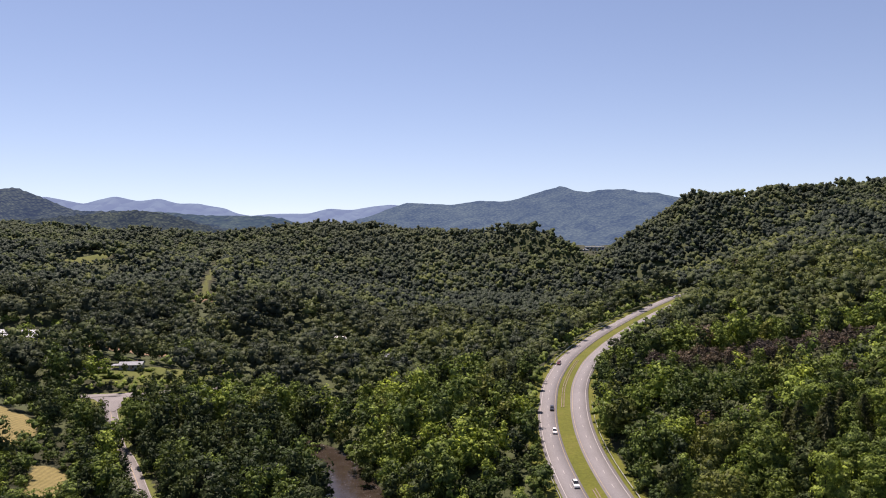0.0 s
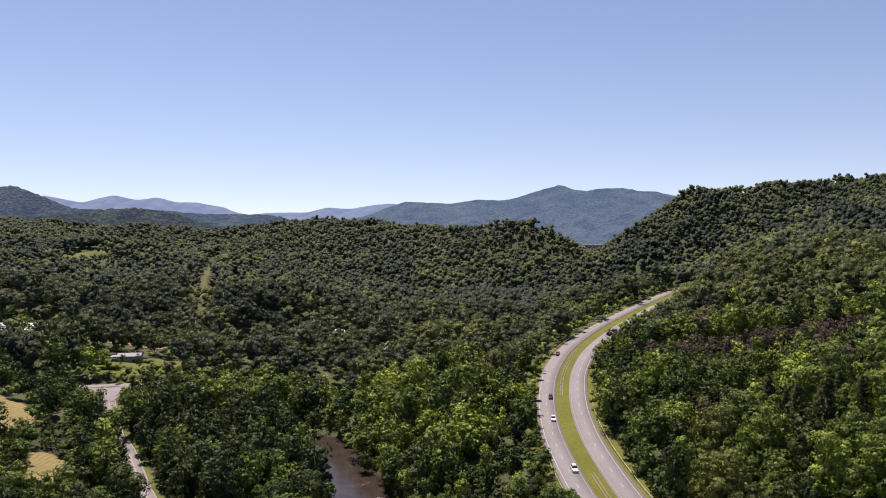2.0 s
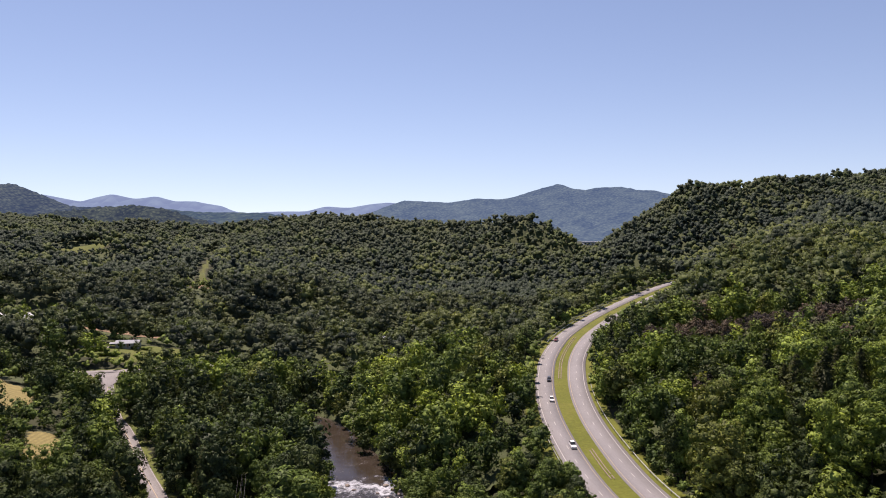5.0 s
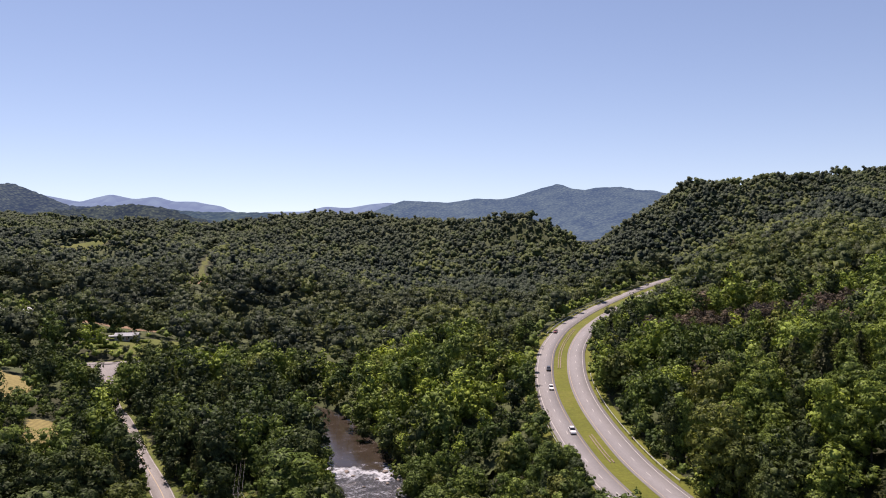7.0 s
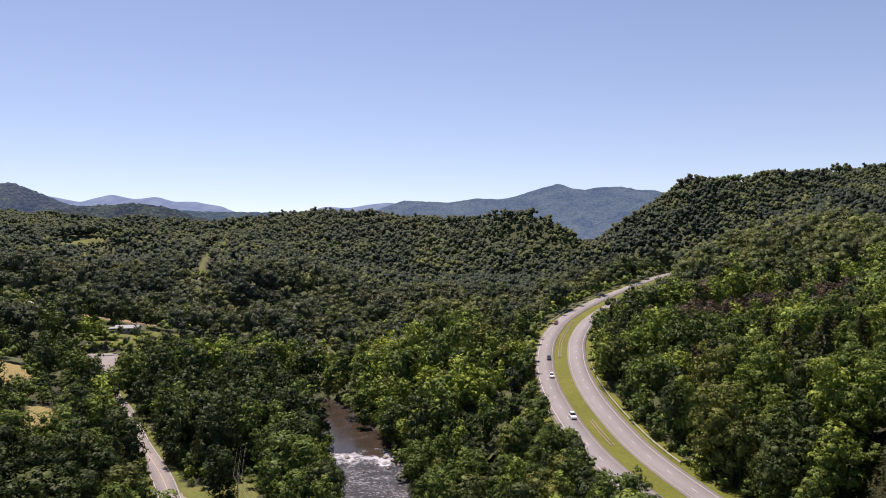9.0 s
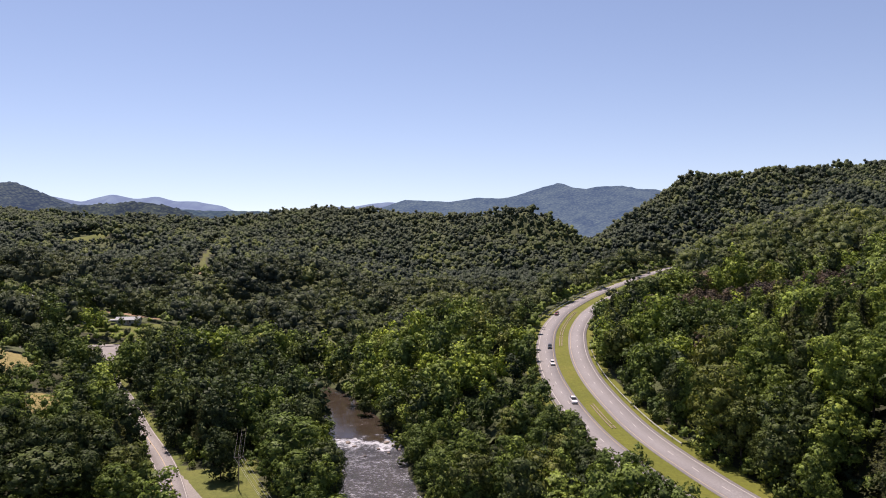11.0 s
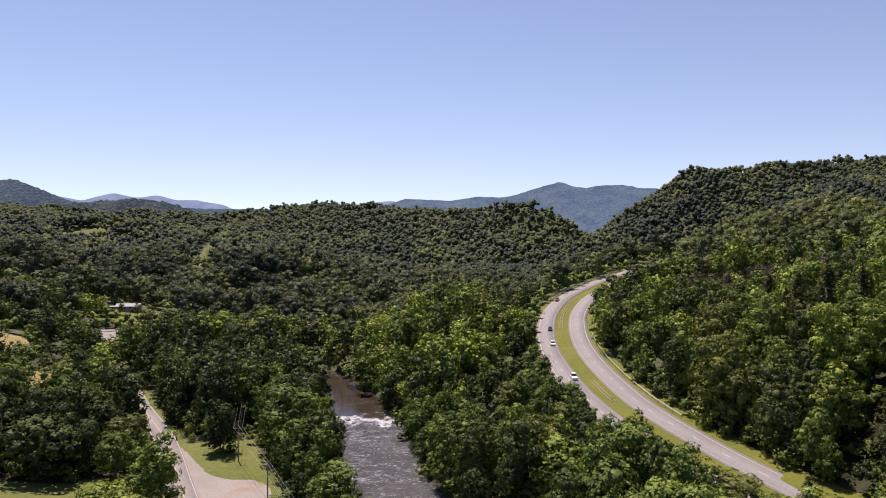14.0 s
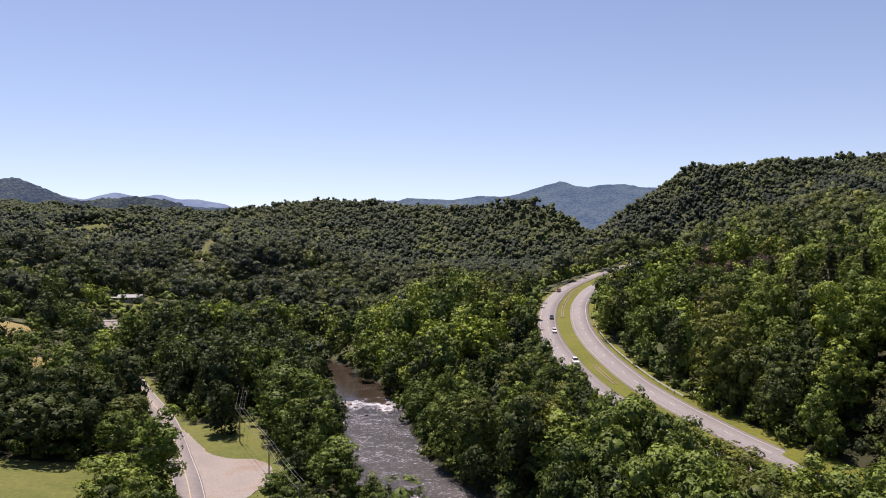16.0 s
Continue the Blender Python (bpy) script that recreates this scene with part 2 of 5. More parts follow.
def distance_material(name, low, high, haze_glow, scale):
    """Far wooded ridges: broken canopy colour, and blue air painted in as a glow."""
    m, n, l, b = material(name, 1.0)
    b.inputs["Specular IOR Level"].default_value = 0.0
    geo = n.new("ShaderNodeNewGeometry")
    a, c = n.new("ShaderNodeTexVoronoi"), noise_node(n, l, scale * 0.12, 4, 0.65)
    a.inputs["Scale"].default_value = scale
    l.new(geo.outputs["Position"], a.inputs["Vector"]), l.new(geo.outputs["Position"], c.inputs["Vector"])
    # crowns light in the middle, the shade between them painted at the cell edges
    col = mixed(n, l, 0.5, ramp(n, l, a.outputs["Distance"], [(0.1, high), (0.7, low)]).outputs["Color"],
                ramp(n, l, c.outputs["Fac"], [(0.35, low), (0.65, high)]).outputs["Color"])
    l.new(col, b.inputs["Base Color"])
    # haze put in as emission; the ridges are no light source
    b.inputs["Emission Color"].default_value = (*haze_glow, 1)
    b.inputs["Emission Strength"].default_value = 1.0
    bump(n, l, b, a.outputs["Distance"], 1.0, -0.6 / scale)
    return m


# ---- the lie of the land ----
MEDIAN = [(260, 0), (165, 48), (115, 80), (89, 103), (72, 126), (60.4, 150), (53.3, 175), (48.5, 204), (46.8, 235), (46.7, 265), (48.6, 295), (52.6, 325), (59.6, 360), (72.3, 400), (89.5, 440), (108.9, 480), (130.9, 520), (153.9, 560), (183.5, 610), (213, 660), (247, 708), (292, 756), (355, 800)]
MEDIAN_Z = [(-60, 4.5), (60, 5.5), (100, 8), (125, 10.8), (150, 13.3), (175, 14.6), (204, 15.7), (235, 17.0), (265, 18.5), (295, 20.2), (325, 22.2), (360, 24.3), (400, 27.4), (440, 29.6), (480, 31.4), (520, 33.5), (560, 35.7), (610, 37.7), (660, 39.0), (720, 39.0), (850, 34)]
LOCAL = [(-20, 40), (-33, 100), (-52, 150), (-64, 177), (-81, 213), (-103, 251), (-128, 296), (-144, 321), (-166, 363), (-171, 376)]
LOCAL_Z = [(40, 4.2), (250, 4.0), (315, 5.0), (364, 11.4), (380, 12.5)]
CROSS = [(-292, 361), (-238, 372), (-195, 378), (-171, 383), (-146, 391), (-117, 402)]
RIVER = [(16, 20), (14, 70), (10, 105), (4, 135), (-5, 157), (-12, 172), (-20, 205), (-24, 235), (-33, 262), (-46, 295), (-62, 322), (-88, 345), (-115, 362)]
RIDGES = [
    # crest points (x, y, z) and the fall of the flanks
    ([(-700, 1400, 100), (-560, 1330, 90), (-400, 1250, 80), (-277, 1260, 93), (-219, 1260, 100), (-129, 1230, 95), (-6, 1170, 85), (50, 1150, 80)], 0.27),
    ([(40, 1150, 82), (81, 1130, 90), (130, 1110, 95), (160, 1100, 84)], 1.0),
    ([(215, 1035, 44), (262, 1030, 77), (310, 1030, 104), (346, 1030, 126)], 1.0),
    ([(370, 1030, 136), (433, 1040, 142), (530, 1068, 148), (610, 1110, 155), (900, 1250, 195)], 0.62),
    ([(600, 1100, 135), (500, 900, 110), (405, 760, 82), (330, 620, 72), (245, 480, 60), (185, 445, 44), (150, 430, 30)], 0.35),
    ([(93, 238, 22), (110, 222, 34), (125, 210, 44), (175, 205, 62), (280, 200, 92), (420, 280, 125), (540, 520, 145), (660, 800, 150)], 0.58),
    ([(106, 346, 35), (156, 335, 42), (230, 335, 58), (330, 330, 88)], 0.36),
    ([(-225, 596, 23), (-262, 590, 26), (-340, 600, 37), (-520, 650, 58)], 0.30),
    ([(-301, 1077, 58), (-290, 900, 48), (-248, 750, 39), (-228, 695, 35), (-222, 662, 27)], 0.16),
    ([(-455, 930, 69), (-412, 928, 70)], 0.33),
    ([(-430, 900, 50), (-600, 1000, 75), (-760, 1300, 100)], 0.16),
    ([(-112, 208, 12), (-140, 250, 13.5), (-172, 295, 20), (-250, 330, 28), (-400, 330, 45)], 0.30),
    ([(-60, 492, 11), (-100, 445, 12), (-150, 436, 15), (-186, 426, 19.5), (-220, 436, 21), (-290, 540, 21)], 0.20),
    ([(14, 262, 14), (17, 296, 21), (25, 340, 16)], 0.45),
    ([(-95, 120, 8), (-150, 120, 18), (-300, 140, 40)], 0.20),
    ([(180, 650, 36), (225, 645, 51), (300, 640, 62)], 0.30),
    ([(92, 275, 30), (118, 268, 33), (175, 262, 50)], 0.50),
    ([(90, 160, 24), (120, 166, 37), (180, 180, 60)], 0.50),
    ([(200, 424, 45), (255, 440, 52), (330, 460, 66)], 0.32),
    ([(-125, 600, 31), (-150, 612, 36), (-172, 620, 31)], 0.30),
    ([(-375, 738, 39), (-420, 800, 45), (-500, 840, 55)], 0.16),
    ([(-2, 336, 17), (22, 342, 22)], 0.40),
]


def smooth_line(points, step=4.0):
    """An even line through the points (Catmull-Rom)."""
    p = np.array(points, float)
    q = np.vstack([2 * p[0] - p[1], p, 2 * p[-1] - p[-2]])
    out = []
    for i in range(1, len(q) - 2):
        k = max(2, int(np.linalg.norm(q[i + 1] - q[i]) / step))
        u = np.arange(k)[:, None] / k
        out.append(0.5 * (2 * q[i] + (q[i + 1] - q[i - 1]) * u + (2 * q[i - 1] - 5 * q[i] + 4 * q[i + 1] - q[i + 2]) * u**2 + (3 * q[i] - q[i - 1] - 3 * q[i + 1] + q[i + 2]) * u**3))
    return np.vstack(out + [p[-1:]])


def to_line(x, y, line):
    """Distance to a line, the signed side (right is positive) and the share along it, for arrays of places."""
    best = np.full(np.shape(x), 1e9)
    side, along = np.zeros(np.shape(x)), np.zeros(np.shape(x))
    for i, (a, b) in enumerate(zip(line[:-1], line[1:])):
        d = b[:2] - a[:2]
        u = np.clip(((x - a[0]) * d[0] + (y - a[1]) * d[1]) / (d @ d), 0, 1)
        ex, ey = x - a[0] - u * d[0], y - a[1] - u * d[1]
        r = np.hypot(ex, ey)
        m = r < best
        best = np.where(m, r, best)
        side = np.where(m, np.sign(ex * d[1] - ey * d[0]) * r, side)
        along = np.where(m, i + u, along)
    return best, side, along


def step(lo, hi, v):
    u = np.clip((v - lo) / (hi - lo), 0, 1)
    return u * u * (3 - 2 * u)


def profile(table, y):
    return np.interp(y, [a for a, _ in table], [b for _, b in table])


HIGHWAY_LINE, LOCAL_LINE, RIVER_LINE, CROSS_LINE = (smooth_line(p, 6.0) for p in (MEDIAN, LOCAL, RIVER, CROSS))
noise.seed_set(3)


def land(x, y):
    """Height of the ground."""
    x, y = np.asarray(x, float), np.asarray(y, float)
    base = 3.8 + 0.02 * np.clip(y - 500, 0, 300) + 0.09 * np.clip(y - 1300, 0, 420)
    total = np.zeros(x.shape)
    for crest, fall in RIDGES:
        c = np.array(crest, float)
        lifted = np.zeros(x.shape)
        for a, b in zip(c[:-1], c[1:]):
            d = b[:2] - a[:2]
            u = np.clip(((x - a[0]) * d[0] + (y - a[1]) * d[1]) / (d @ d), 0, 1)
            r = np.hypot(x - a[0] - u * d[0], y - a[1] - u * d[1])
            lifted = np.maximum(lifted, a[2] + u * (b[2] - a[2]) - base - fall * (np.sqrt(r * r + 144) - 12))
        total += np.clip(lifted, 0, None) ** 8
    z = base + total**0.125
    wob = np.sin(x * 0.041 + 1.3) * np.sin(y * 0.037 + 0.4) + 0.6 * np.sin(x * 0.083 + y * 0.06) + 0.5 * np.sin(y * 0.11 - x * 0.05)
    z = z + wob * np.clip((z - 6) * 0.05, 0, 2.2)
    d, s, _ = to_line(x, y, HIGHWAY_LINE)
    zr = profile(MEDIAN_Z, y) - 0.12 * np.exp(-((d / 1.6) ** 2))
    z = zr + (z - zr) * np.where(s > 0, step(16, 38 + 10 * step(420, 470, y), d), step(13, 22 + 1.3 * np.clip(zr - z, 0, 40), d))
    d, _, _ = to_line(x, y, LOCAL_LINE)
    zl = profile(LOCAL_Z, y)
    near = 5 + 13 * (1 - step(204, 236, y))
    z = zl + (z - zl) * step(near, near + 15, d)
    d, _, _ = to_line(x, y, CROSS_LINE)
    z = 12.5 + (z - 12.5) * step(5, 20, d)
    d, _, _ = to_line(x, y, RIVER_LINE)
    bank = np.minimum(z, 3.9)
    z = bank + (z - bank) * step(14, 40, d)
    return 1.0 + (z - 1.0) * step(8.6, 14.0, d)


def land_at(x, y):
    return float(land(np.array([x]), np.array([y]))[0])


# ---- building helpers ----


def mesh_of(name, verts, tris=None, quads=None, smooth=False):
    me = bpy.data.meshes.new(name)
    parts = [np.asarray(f, np.int32).reshape(-1, k) for f, k in ((tris, 3), (quads, 4)) if f is not None and len(f)]
    loops = np.concatenate([p.ravel() for p in parts])
    totals = np.concatenate([np.full(len(p), p.shape[1], np.int32) for p in parts])
    me.vertices.add(len(verts))
    me.vertices.foreach_set("co", np.asarray(verts, np.float32).ravel())
    me.loops.add(len(loops))
    me.loops.foreach_set("vertex_index", loops)
    me.polygons.add(len(totals))
    me.polygons.foreach_set("loop_start", np.concatenate([[0], np.cumsum(totals)[:-1]]).astype(np.int32))
    me.update(calc_edges=True)
    if smooth:
        me.polygons.foreach_set("use_smooth", np.ones(len(totals), bool))
    return me


def thing_mesh(name, verts, mat, tris=None, quads=None, parent=None, label="", smooth=False, normals=None):
    me = mesh_of(name, verts, tris, quads, smooth)
    if normals is not None:
        me.attributes.new("custom_normal", "FLOAT_VECTOR", "POINT").data.foreach_set("vector", np.asarray(normals, np.float32).ravel())
    me.materials.append(mat)
    ob = new(name, me)
    ob.parent = parent
    return tagged(ob, label)


def part(name, bm, mat, parent=None, label=""):
    me = bpy.data.meshes.new(name)
    bm.to_mesh(me)
    bm.free()
    me.materials.append(mat)
    ob = new(name, me)
    ob.parent = parent
    return tagged(ob, label)


def box(bm, lo, hi, bevel=0.0):
    r = bmesh.ops.create_cube(bm, size=1.0)
    c, s = [(a + b) / 2 for a, b in zip(lo, hi)], [b - a for a, b in zip(lo, hi)]
    for v in r["verts"]:
        v.co = Vector([c[i] + v.co[i] * s[i] for i in range(3)])
    if bevel:
        edges = list({e for v in r["verts"] for e in v.link_edges})
        bmesh.ops.bevel(bm, geom=edges, offset=bevel, segments=2, affect="EDGES")
    return bm


def ribbon(line, left, right, height, thickness=0.12, every=None):
    """A strip along a line between two offsets (right is positive), as thick as it lies."""
    line = np.asarray(line, float)
    t = np.gradient(line[:, :2], axis=0)
    t /= np.linalg.norm(t, axis=1)[:, None]
    n = np.stack([t[:, 1], -t[:, 0]], -1)
    a, b = line[:, :2] + n * left, line[:, :2] + n * right
    z = height(line)
    k = len(line)
    v = np.concatenate([np.c_[a, z], np.c_[b, z], np.c_[a, z - thickness], np.c_[b, z - thickness]])
    i = np.arange(k - 1)
    q = np.concatenate([
        np.stack([i, i + k, i + k + 1, i + 1], -1),
        np.stack([i + 2 * k, i, i + 1, i + 2 * k + 1], -1),
        np.stack([i + k, i + 3 * k, i + 3 * k + 1, i + k + 1], -1)])
    return v, q

# ---- clearings in the woods ----
LOT = [(-74, 205), (-66, 193.5), (-58.3, 181.6), (-52.5, 177.2), (-46, 176.2), (-41.2, 172.5), (-39.4, 167.5), (-38.5, 161), (-39.6, 154), (-41, 149), (-41, 138), (-40, 124), (-44, 118), (-50, 140), (-60, 165)]
YARD_POLE = [(-76, 206), (-64, 209), (-54, 205), (-48, 197), (-44, 188), (-38, 178), (-34, 160), (-33, 140), (-36, 120), (-42, 118), (-66, 190)]
LAWN_OAK = [(-122, 118), (-60, 112), (-64, 150), (-70, 172), (-76, 184), (-84, 178), (-92, 172), (-112, 166)]
FIELD = [(-240, 335), (-200, 325), (-173, 311), (-161, 288), (-163, 268), (-240, 280)]
FIELD_LOW = [(-148, 264), (-134, 260), (-122, 228), (-134, 226)]
JUNCTION = [(-202, 385), (-160, 387), (-161, 367), (-179, 358), (-197, 367)]
YARD_HOUSE = [(-204, 408), (-180, 396), (-156, 402), (-134, 424), (-140, 442), (-186, 436), (-206, 424)]
YARD_LONG = [(-345, 500), (-276, 498), (-262, 530), (-270, 556), (-345, 556)]
YARD_BROWN = [(-250, 506), (-208, 500), (-188, 514), (-196, 526), (-258, 524)]
LINE_CUT = [(-226, 682), (-240, 740), (-262, 810), (-292, 930), (-318, 1040)]
POLE_CUT = [(-36, 130), (-40, 163), (-53, 191), (-59, 216)]
FAR_GRASS = [(-458, 886), (-424, 884), (-408, 905), (-420, 922), (-446, 920)]
GLADE = [(-46, 512), (-37, 512), (-35, 530), (-49, 530)]
GLADE_RIGHT = [(208, 618), (216, 614), (236, 650), (220, 656)]


def inside(x, y, polygon):
    """Signed distance to a polygon's edge: positive within."""
    p = np.array(polygon + polygon[:1], float)
    d, _, _ = to_line(x, y, p)
    odd = np.zeros(np.shape(x), bool)
    for a, b in zip(p[:-1], p[1:]):
        odd ^= ((a[1] > y) != (b[1] > y)) & (x < (b[0] - a[0]) * (y - a[1]) / (b[1] - a[1] + 1e-12) + a[0])
    return np.where(odd, d, -d)


def highway_room(x, y):
    """How far a place lies outside the mown highway strip."""
    d, s, _ = to_line(x, y, HIGHWAY_LINE)
    right = 13.5 - 0.5 * step(230, 300, y)
    left = 13.2
    return np.where(s > 0, d - right, d - left)


def room_for_trees(x, y):
    """Distance from a place to the nearest clearing (negative within one)."""
    free = highway_room(x, y)
    free = np.minimum(free, to_line(x, y, LOCAL_LINE)[0] - 4.6 + 1.8 * step(200, 212, y))
    free = np.minimum(free, to_line(x, y, CROSS_LINE)[0] - 5.5)
    d, s, _ = to_line(x, y, RIVER_LINE)
    free = np.minimum(free, np.where(s > 0, d - 9.8, d - 10.5) + 2.5 * step(238, 250, y) + 9 * step(318, 334, y))
    for p in (LOT, YARD_POLE, LAWN_OAK, FIELD, FIELD_LOW, JUNCTION, YARD_HOUSE, YARD_LONG, YARD_BROWN, FAR_GRASS, GLADE, GLADE_RIGHT):
        free = np.minimum(free, -inside(x, y, p))
    free = np.minimum(free, to_line(x, y, np.array(LINE_CUT, float))[0] - 5.4)
    return np.minimum(free, to_line(x, y, np.array(POLE_CUT, float))[0] - 3.5)


# ---- ground: one sheet to the horizon ----


def build_ground():
    rows = np.concatenate([np.arange(-400, 90, 25), np.arange(90, 460, 3.0), np.arange(460, 1350, 7.0), np.arange(1350, 4900, 60)])
    u = np.linspace(-1, 1, 231)
    wide = np.where(rows < 460, 330.0, 330.0 + (rows - 460) * 0.78)
    x, y = u[None, :] * wide[:, None], np.repeat(rows[:, None], len(u), 1)
    z = land(x, y)
    road = to_line(x, y, HIGHWAY_LINE)[0]
    z = z - 0.25 * (1 - step(11.3, 12.8, road)) * step(1.7, 2.9, road)
    z = z - 0.25 * (1 - step(3.0, 4.5, np.minimum(to_line(x, y, LOCAL_LINE)[0], to_line(x, y, CROSS_LINE)[0])))
    z = z - 0.10 * step(-1.0, 1.0, inside(x, y, LOT))
    r, c = x.shape
    i = (np.arange(r - 1)[:, None] * c + np.arange(c - 1)[None, :]).ravel()
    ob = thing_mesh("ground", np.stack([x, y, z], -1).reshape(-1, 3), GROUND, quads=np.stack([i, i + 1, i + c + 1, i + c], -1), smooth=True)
    fields = {
        "verge": step(3.6, 1.4, highway_room(x, y)),
        "lawn": np.maximum.reduce([step(-1.5, 1.5, inside(x, y, p)) for p in (YARD_POLE, LAWN_OAK, YARD_HOUSE, JUNCTION, FAR_GRASS, GLADE)] + [step(5.5, 3.0, to_line(x, y, np.array(POLE_CUT, float))[0]), 0.55 * step(6, 4, to_line(x, y, np.array(LINE_CUT, float))[0]), step(6.0, 4.4, to_line(x, y, LOCAL_LINE)[0]), step(8.5, 6.0, to_line(x, y, CROSS_LINE)[0])]),
        "hay": np.maximum(step(-2, 2, inside(x, y, FIELD)), step(-2, 2, inside(x, y, FIELD_LOW))),
        "soil": np.maximum.reduce([step(14, 8, np.hypot(x + 227, (y - 692) * 0.7)), step(-2, 2, inside(x, y, YARD_BROWN))]) * (0.75 + 0.25 * np.sin(x * 0.3)),
    }
    for name, values in fields.items():
        ob.data.attributes.new(name, "FLOAT", "POINT").data.foreach_set("value", values.ravel().astype(np.float32))
    return tagged(ob, "rolling wooded ground with grassy clearings", "ground", kind="structure")


def ground_sheet_material():
    m, n, l, b = material("ground_cover", 0.95)
    big, small = noise_node(n, l, 0.06, 5, 0.6), noise_node(n, l, 0.9, 5, 0.7)

    def tone(stops):
        return ramp(n, l, big.outputs["Fac"], stops).outputs["Color"]

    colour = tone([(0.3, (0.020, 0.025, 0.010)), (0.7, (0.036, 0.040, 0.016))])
    kinds = (
        ("verge", [(0.3, (0.074, 0.088, 0.009)), (0.55, (0.096, 0.106, 0.013)), (0.78, (0.122, 0.120, 0.024))]),
        ("lawn", [(0.3, (0.060, 0.082, 0.014)), (0.7, (0.108, 0.116, 0.028))]),
        ("hay", [(0.3, (0.150, 0.128, 0.045)), (0.7, (0.205, 0.168, 0.068))]),
        ("soil", [(0.3, (0.150, 0.098, 0.060)), (0.7, (0.220, 0.148, 0.092))]),
    )
    for name, stops in kinds:
        at = n.new("ShaderNodeAttribute")
        at.attribute_name = name
        edge = n.new("ShaderNodeMath")
        edge.operation, edge.inputs[1].default_value = "MULTIPLY_ADD", 0.7
        sub = n.new("ShaderNodeMath")
        sub.operation, sub.inputs[1].default_value = "SUBTRACT", 0.35
        l.new(small.outputs["Fac"], edge.inputs[0]), l.new(at.outputs["Fac"], edge.inputs[2]), l.new(edge.outputs[0], sub.inputs[0])
        k = n.new("ShaderNodeMapRange")
        k.inputs["From Min"].default_value, k.inputs["From Max"].default_value = 0.4, 0.6
        l.new(sub.outputs[0], k.inputs["Value"])
        colour = mixed(n, l, k.outputs[0], colour, tone(stops))
    grain = ramp(n, l, small.outputs["Fac"], [(0.25, (0.62, 0.62, 0.62)), (0.75, (1.3, 1.3, 1.3))])
    colour = mixed(n, l, 0.8, colour, grain.outputs["Color"], "MULTIPLY")
    # mowing stripes in the hay
    rows = n.new("ShaderNodeTexWave")
    rows.inputs["Scale"].default_value, rows.inputs["Distortion"].default_value, rows.inputs["Detail"].default_value = 0.16, 1.5, 2
    tc = n.new("ShaderNodeTexCoord")
    l.new(tc.outputs["Object"], rows.inputs["Vector"])
    stripe = ramp(n, l, rows.outputs["Fac"], [(0.3, (0.88, 0.88, 0.88)), (0.7, (1.08, 1.08, 1.05))])
    hay = n.new("ShaderNodeAttribute")
    hay.attribute_name = "hay"
    colour = mixed(n, l, hay.outputs["Fac"], colour, mixed(n, l, 1.0, colour, stripe.outputs["Color"], "MULTIPLY"))
    l.new(colour, b.inputs["Base Color"])
    bump(n, l, b, small.outputs["Fac"], 0.6, 0.4)
    return m


GROUND = ground_sheet_material()
build_ground()

# ---- river ----


def build_river():
    line = smooth_line(RIVER, 3.0)
    t = np.gradient(line, axis=0)
    t /= np.linalg.norm(t, axis=1)[:, None]
    n = np.stack([t[:, 1], -t[:, 0]], -1)
    across = np.linspace(-12, 12, 17)
    p = line[:, None, :] + n[:, None, :] * across[None, :, None]
    z = 2.2 + 0.5 * step(232, 244, p[..., 1] + 5 * np.sin(p[..., 0] * 0.45)) + 0.10 * np.sin(p[..., 0] * 0.9 + p[..., 1] * 0.5) * np.exp(-(((p[..., 1] - 230) / 9) ** 2))
    r, c = z.shape
    i = (np.arange(r - 1)[:, None] * c + np.arange(c - 1)[None, :]).ravel()
    ob = thing_mesh("water", np.concatenate([p, z[..., None]], -1).reshape(-1, 3), WATER, quads=np.stack([i, i + 1, i + c + 1, i + c], -1), smooth=True)
    tagged(ob, "brown river with white water over a ledge", "river", kind="structure")


build_river()

# ---- roads ----
H_LINE = smooth_line(MEDIAN, 5.0)
HIGHWAY_Z = lambda line: profile(MEDIAN_Z, line[:, 1])


def strip(name, line, a, b, z, lift, mat, label="", parent=None, thick=0.3):
    v, q = ribbon(line, a, b, lambda p: z(p) + lift, thick)
    return thing_mesh(name, v, mat, quads=q, parent=parent, label=label)


def build_highway():
    for side, label in ((-1, "grey two-lane carriageway of a divided highway"), (1, "grey two-lane carriageway beside a grass median")):
        a, b = sorted((side * 2.9, side * 11.0))
        road = tagged(strip("road", H_LINE, a, b, HIGHWAY_Z, 0.05, ASPHALT, label), category="road", kind="structure")
        strip("edge_line", H_LINE, *sorted((side * 9.7, side * 9.88)), HIGHWAY_Z, 0.062, WHITE_PAINT, "white edge line", road, 0.01)
        strip("median_line", H_LINE, *sorted((side * 3.68, side * 3.84)), HIGHWAY_Z, 0.062, YELLOW_PAINT, "faded yellow edge line", road, 0.01)
        even = smooth_line(MEDIAN, 0.5)
        run = np.concatenate([[0], np.cumsum(np.linalg.norm(np.diff(even, axis=0), axis=1))])
        s = 120.0
        while s < run[-1] - 5:
            piece = np.stack([np.interp(np.linspace(s, s + 3.05, 4), run, even[:, k]) for k in (0, 1)], -1)
            strip("lane_dash", piece, side * 6.78 - 0.08, side * 6.78 + 0.08, HIGHWAY_Z, 0.062, WHITE_PAINT, "", road, 0.01)
            s += 12.2


build_highway()


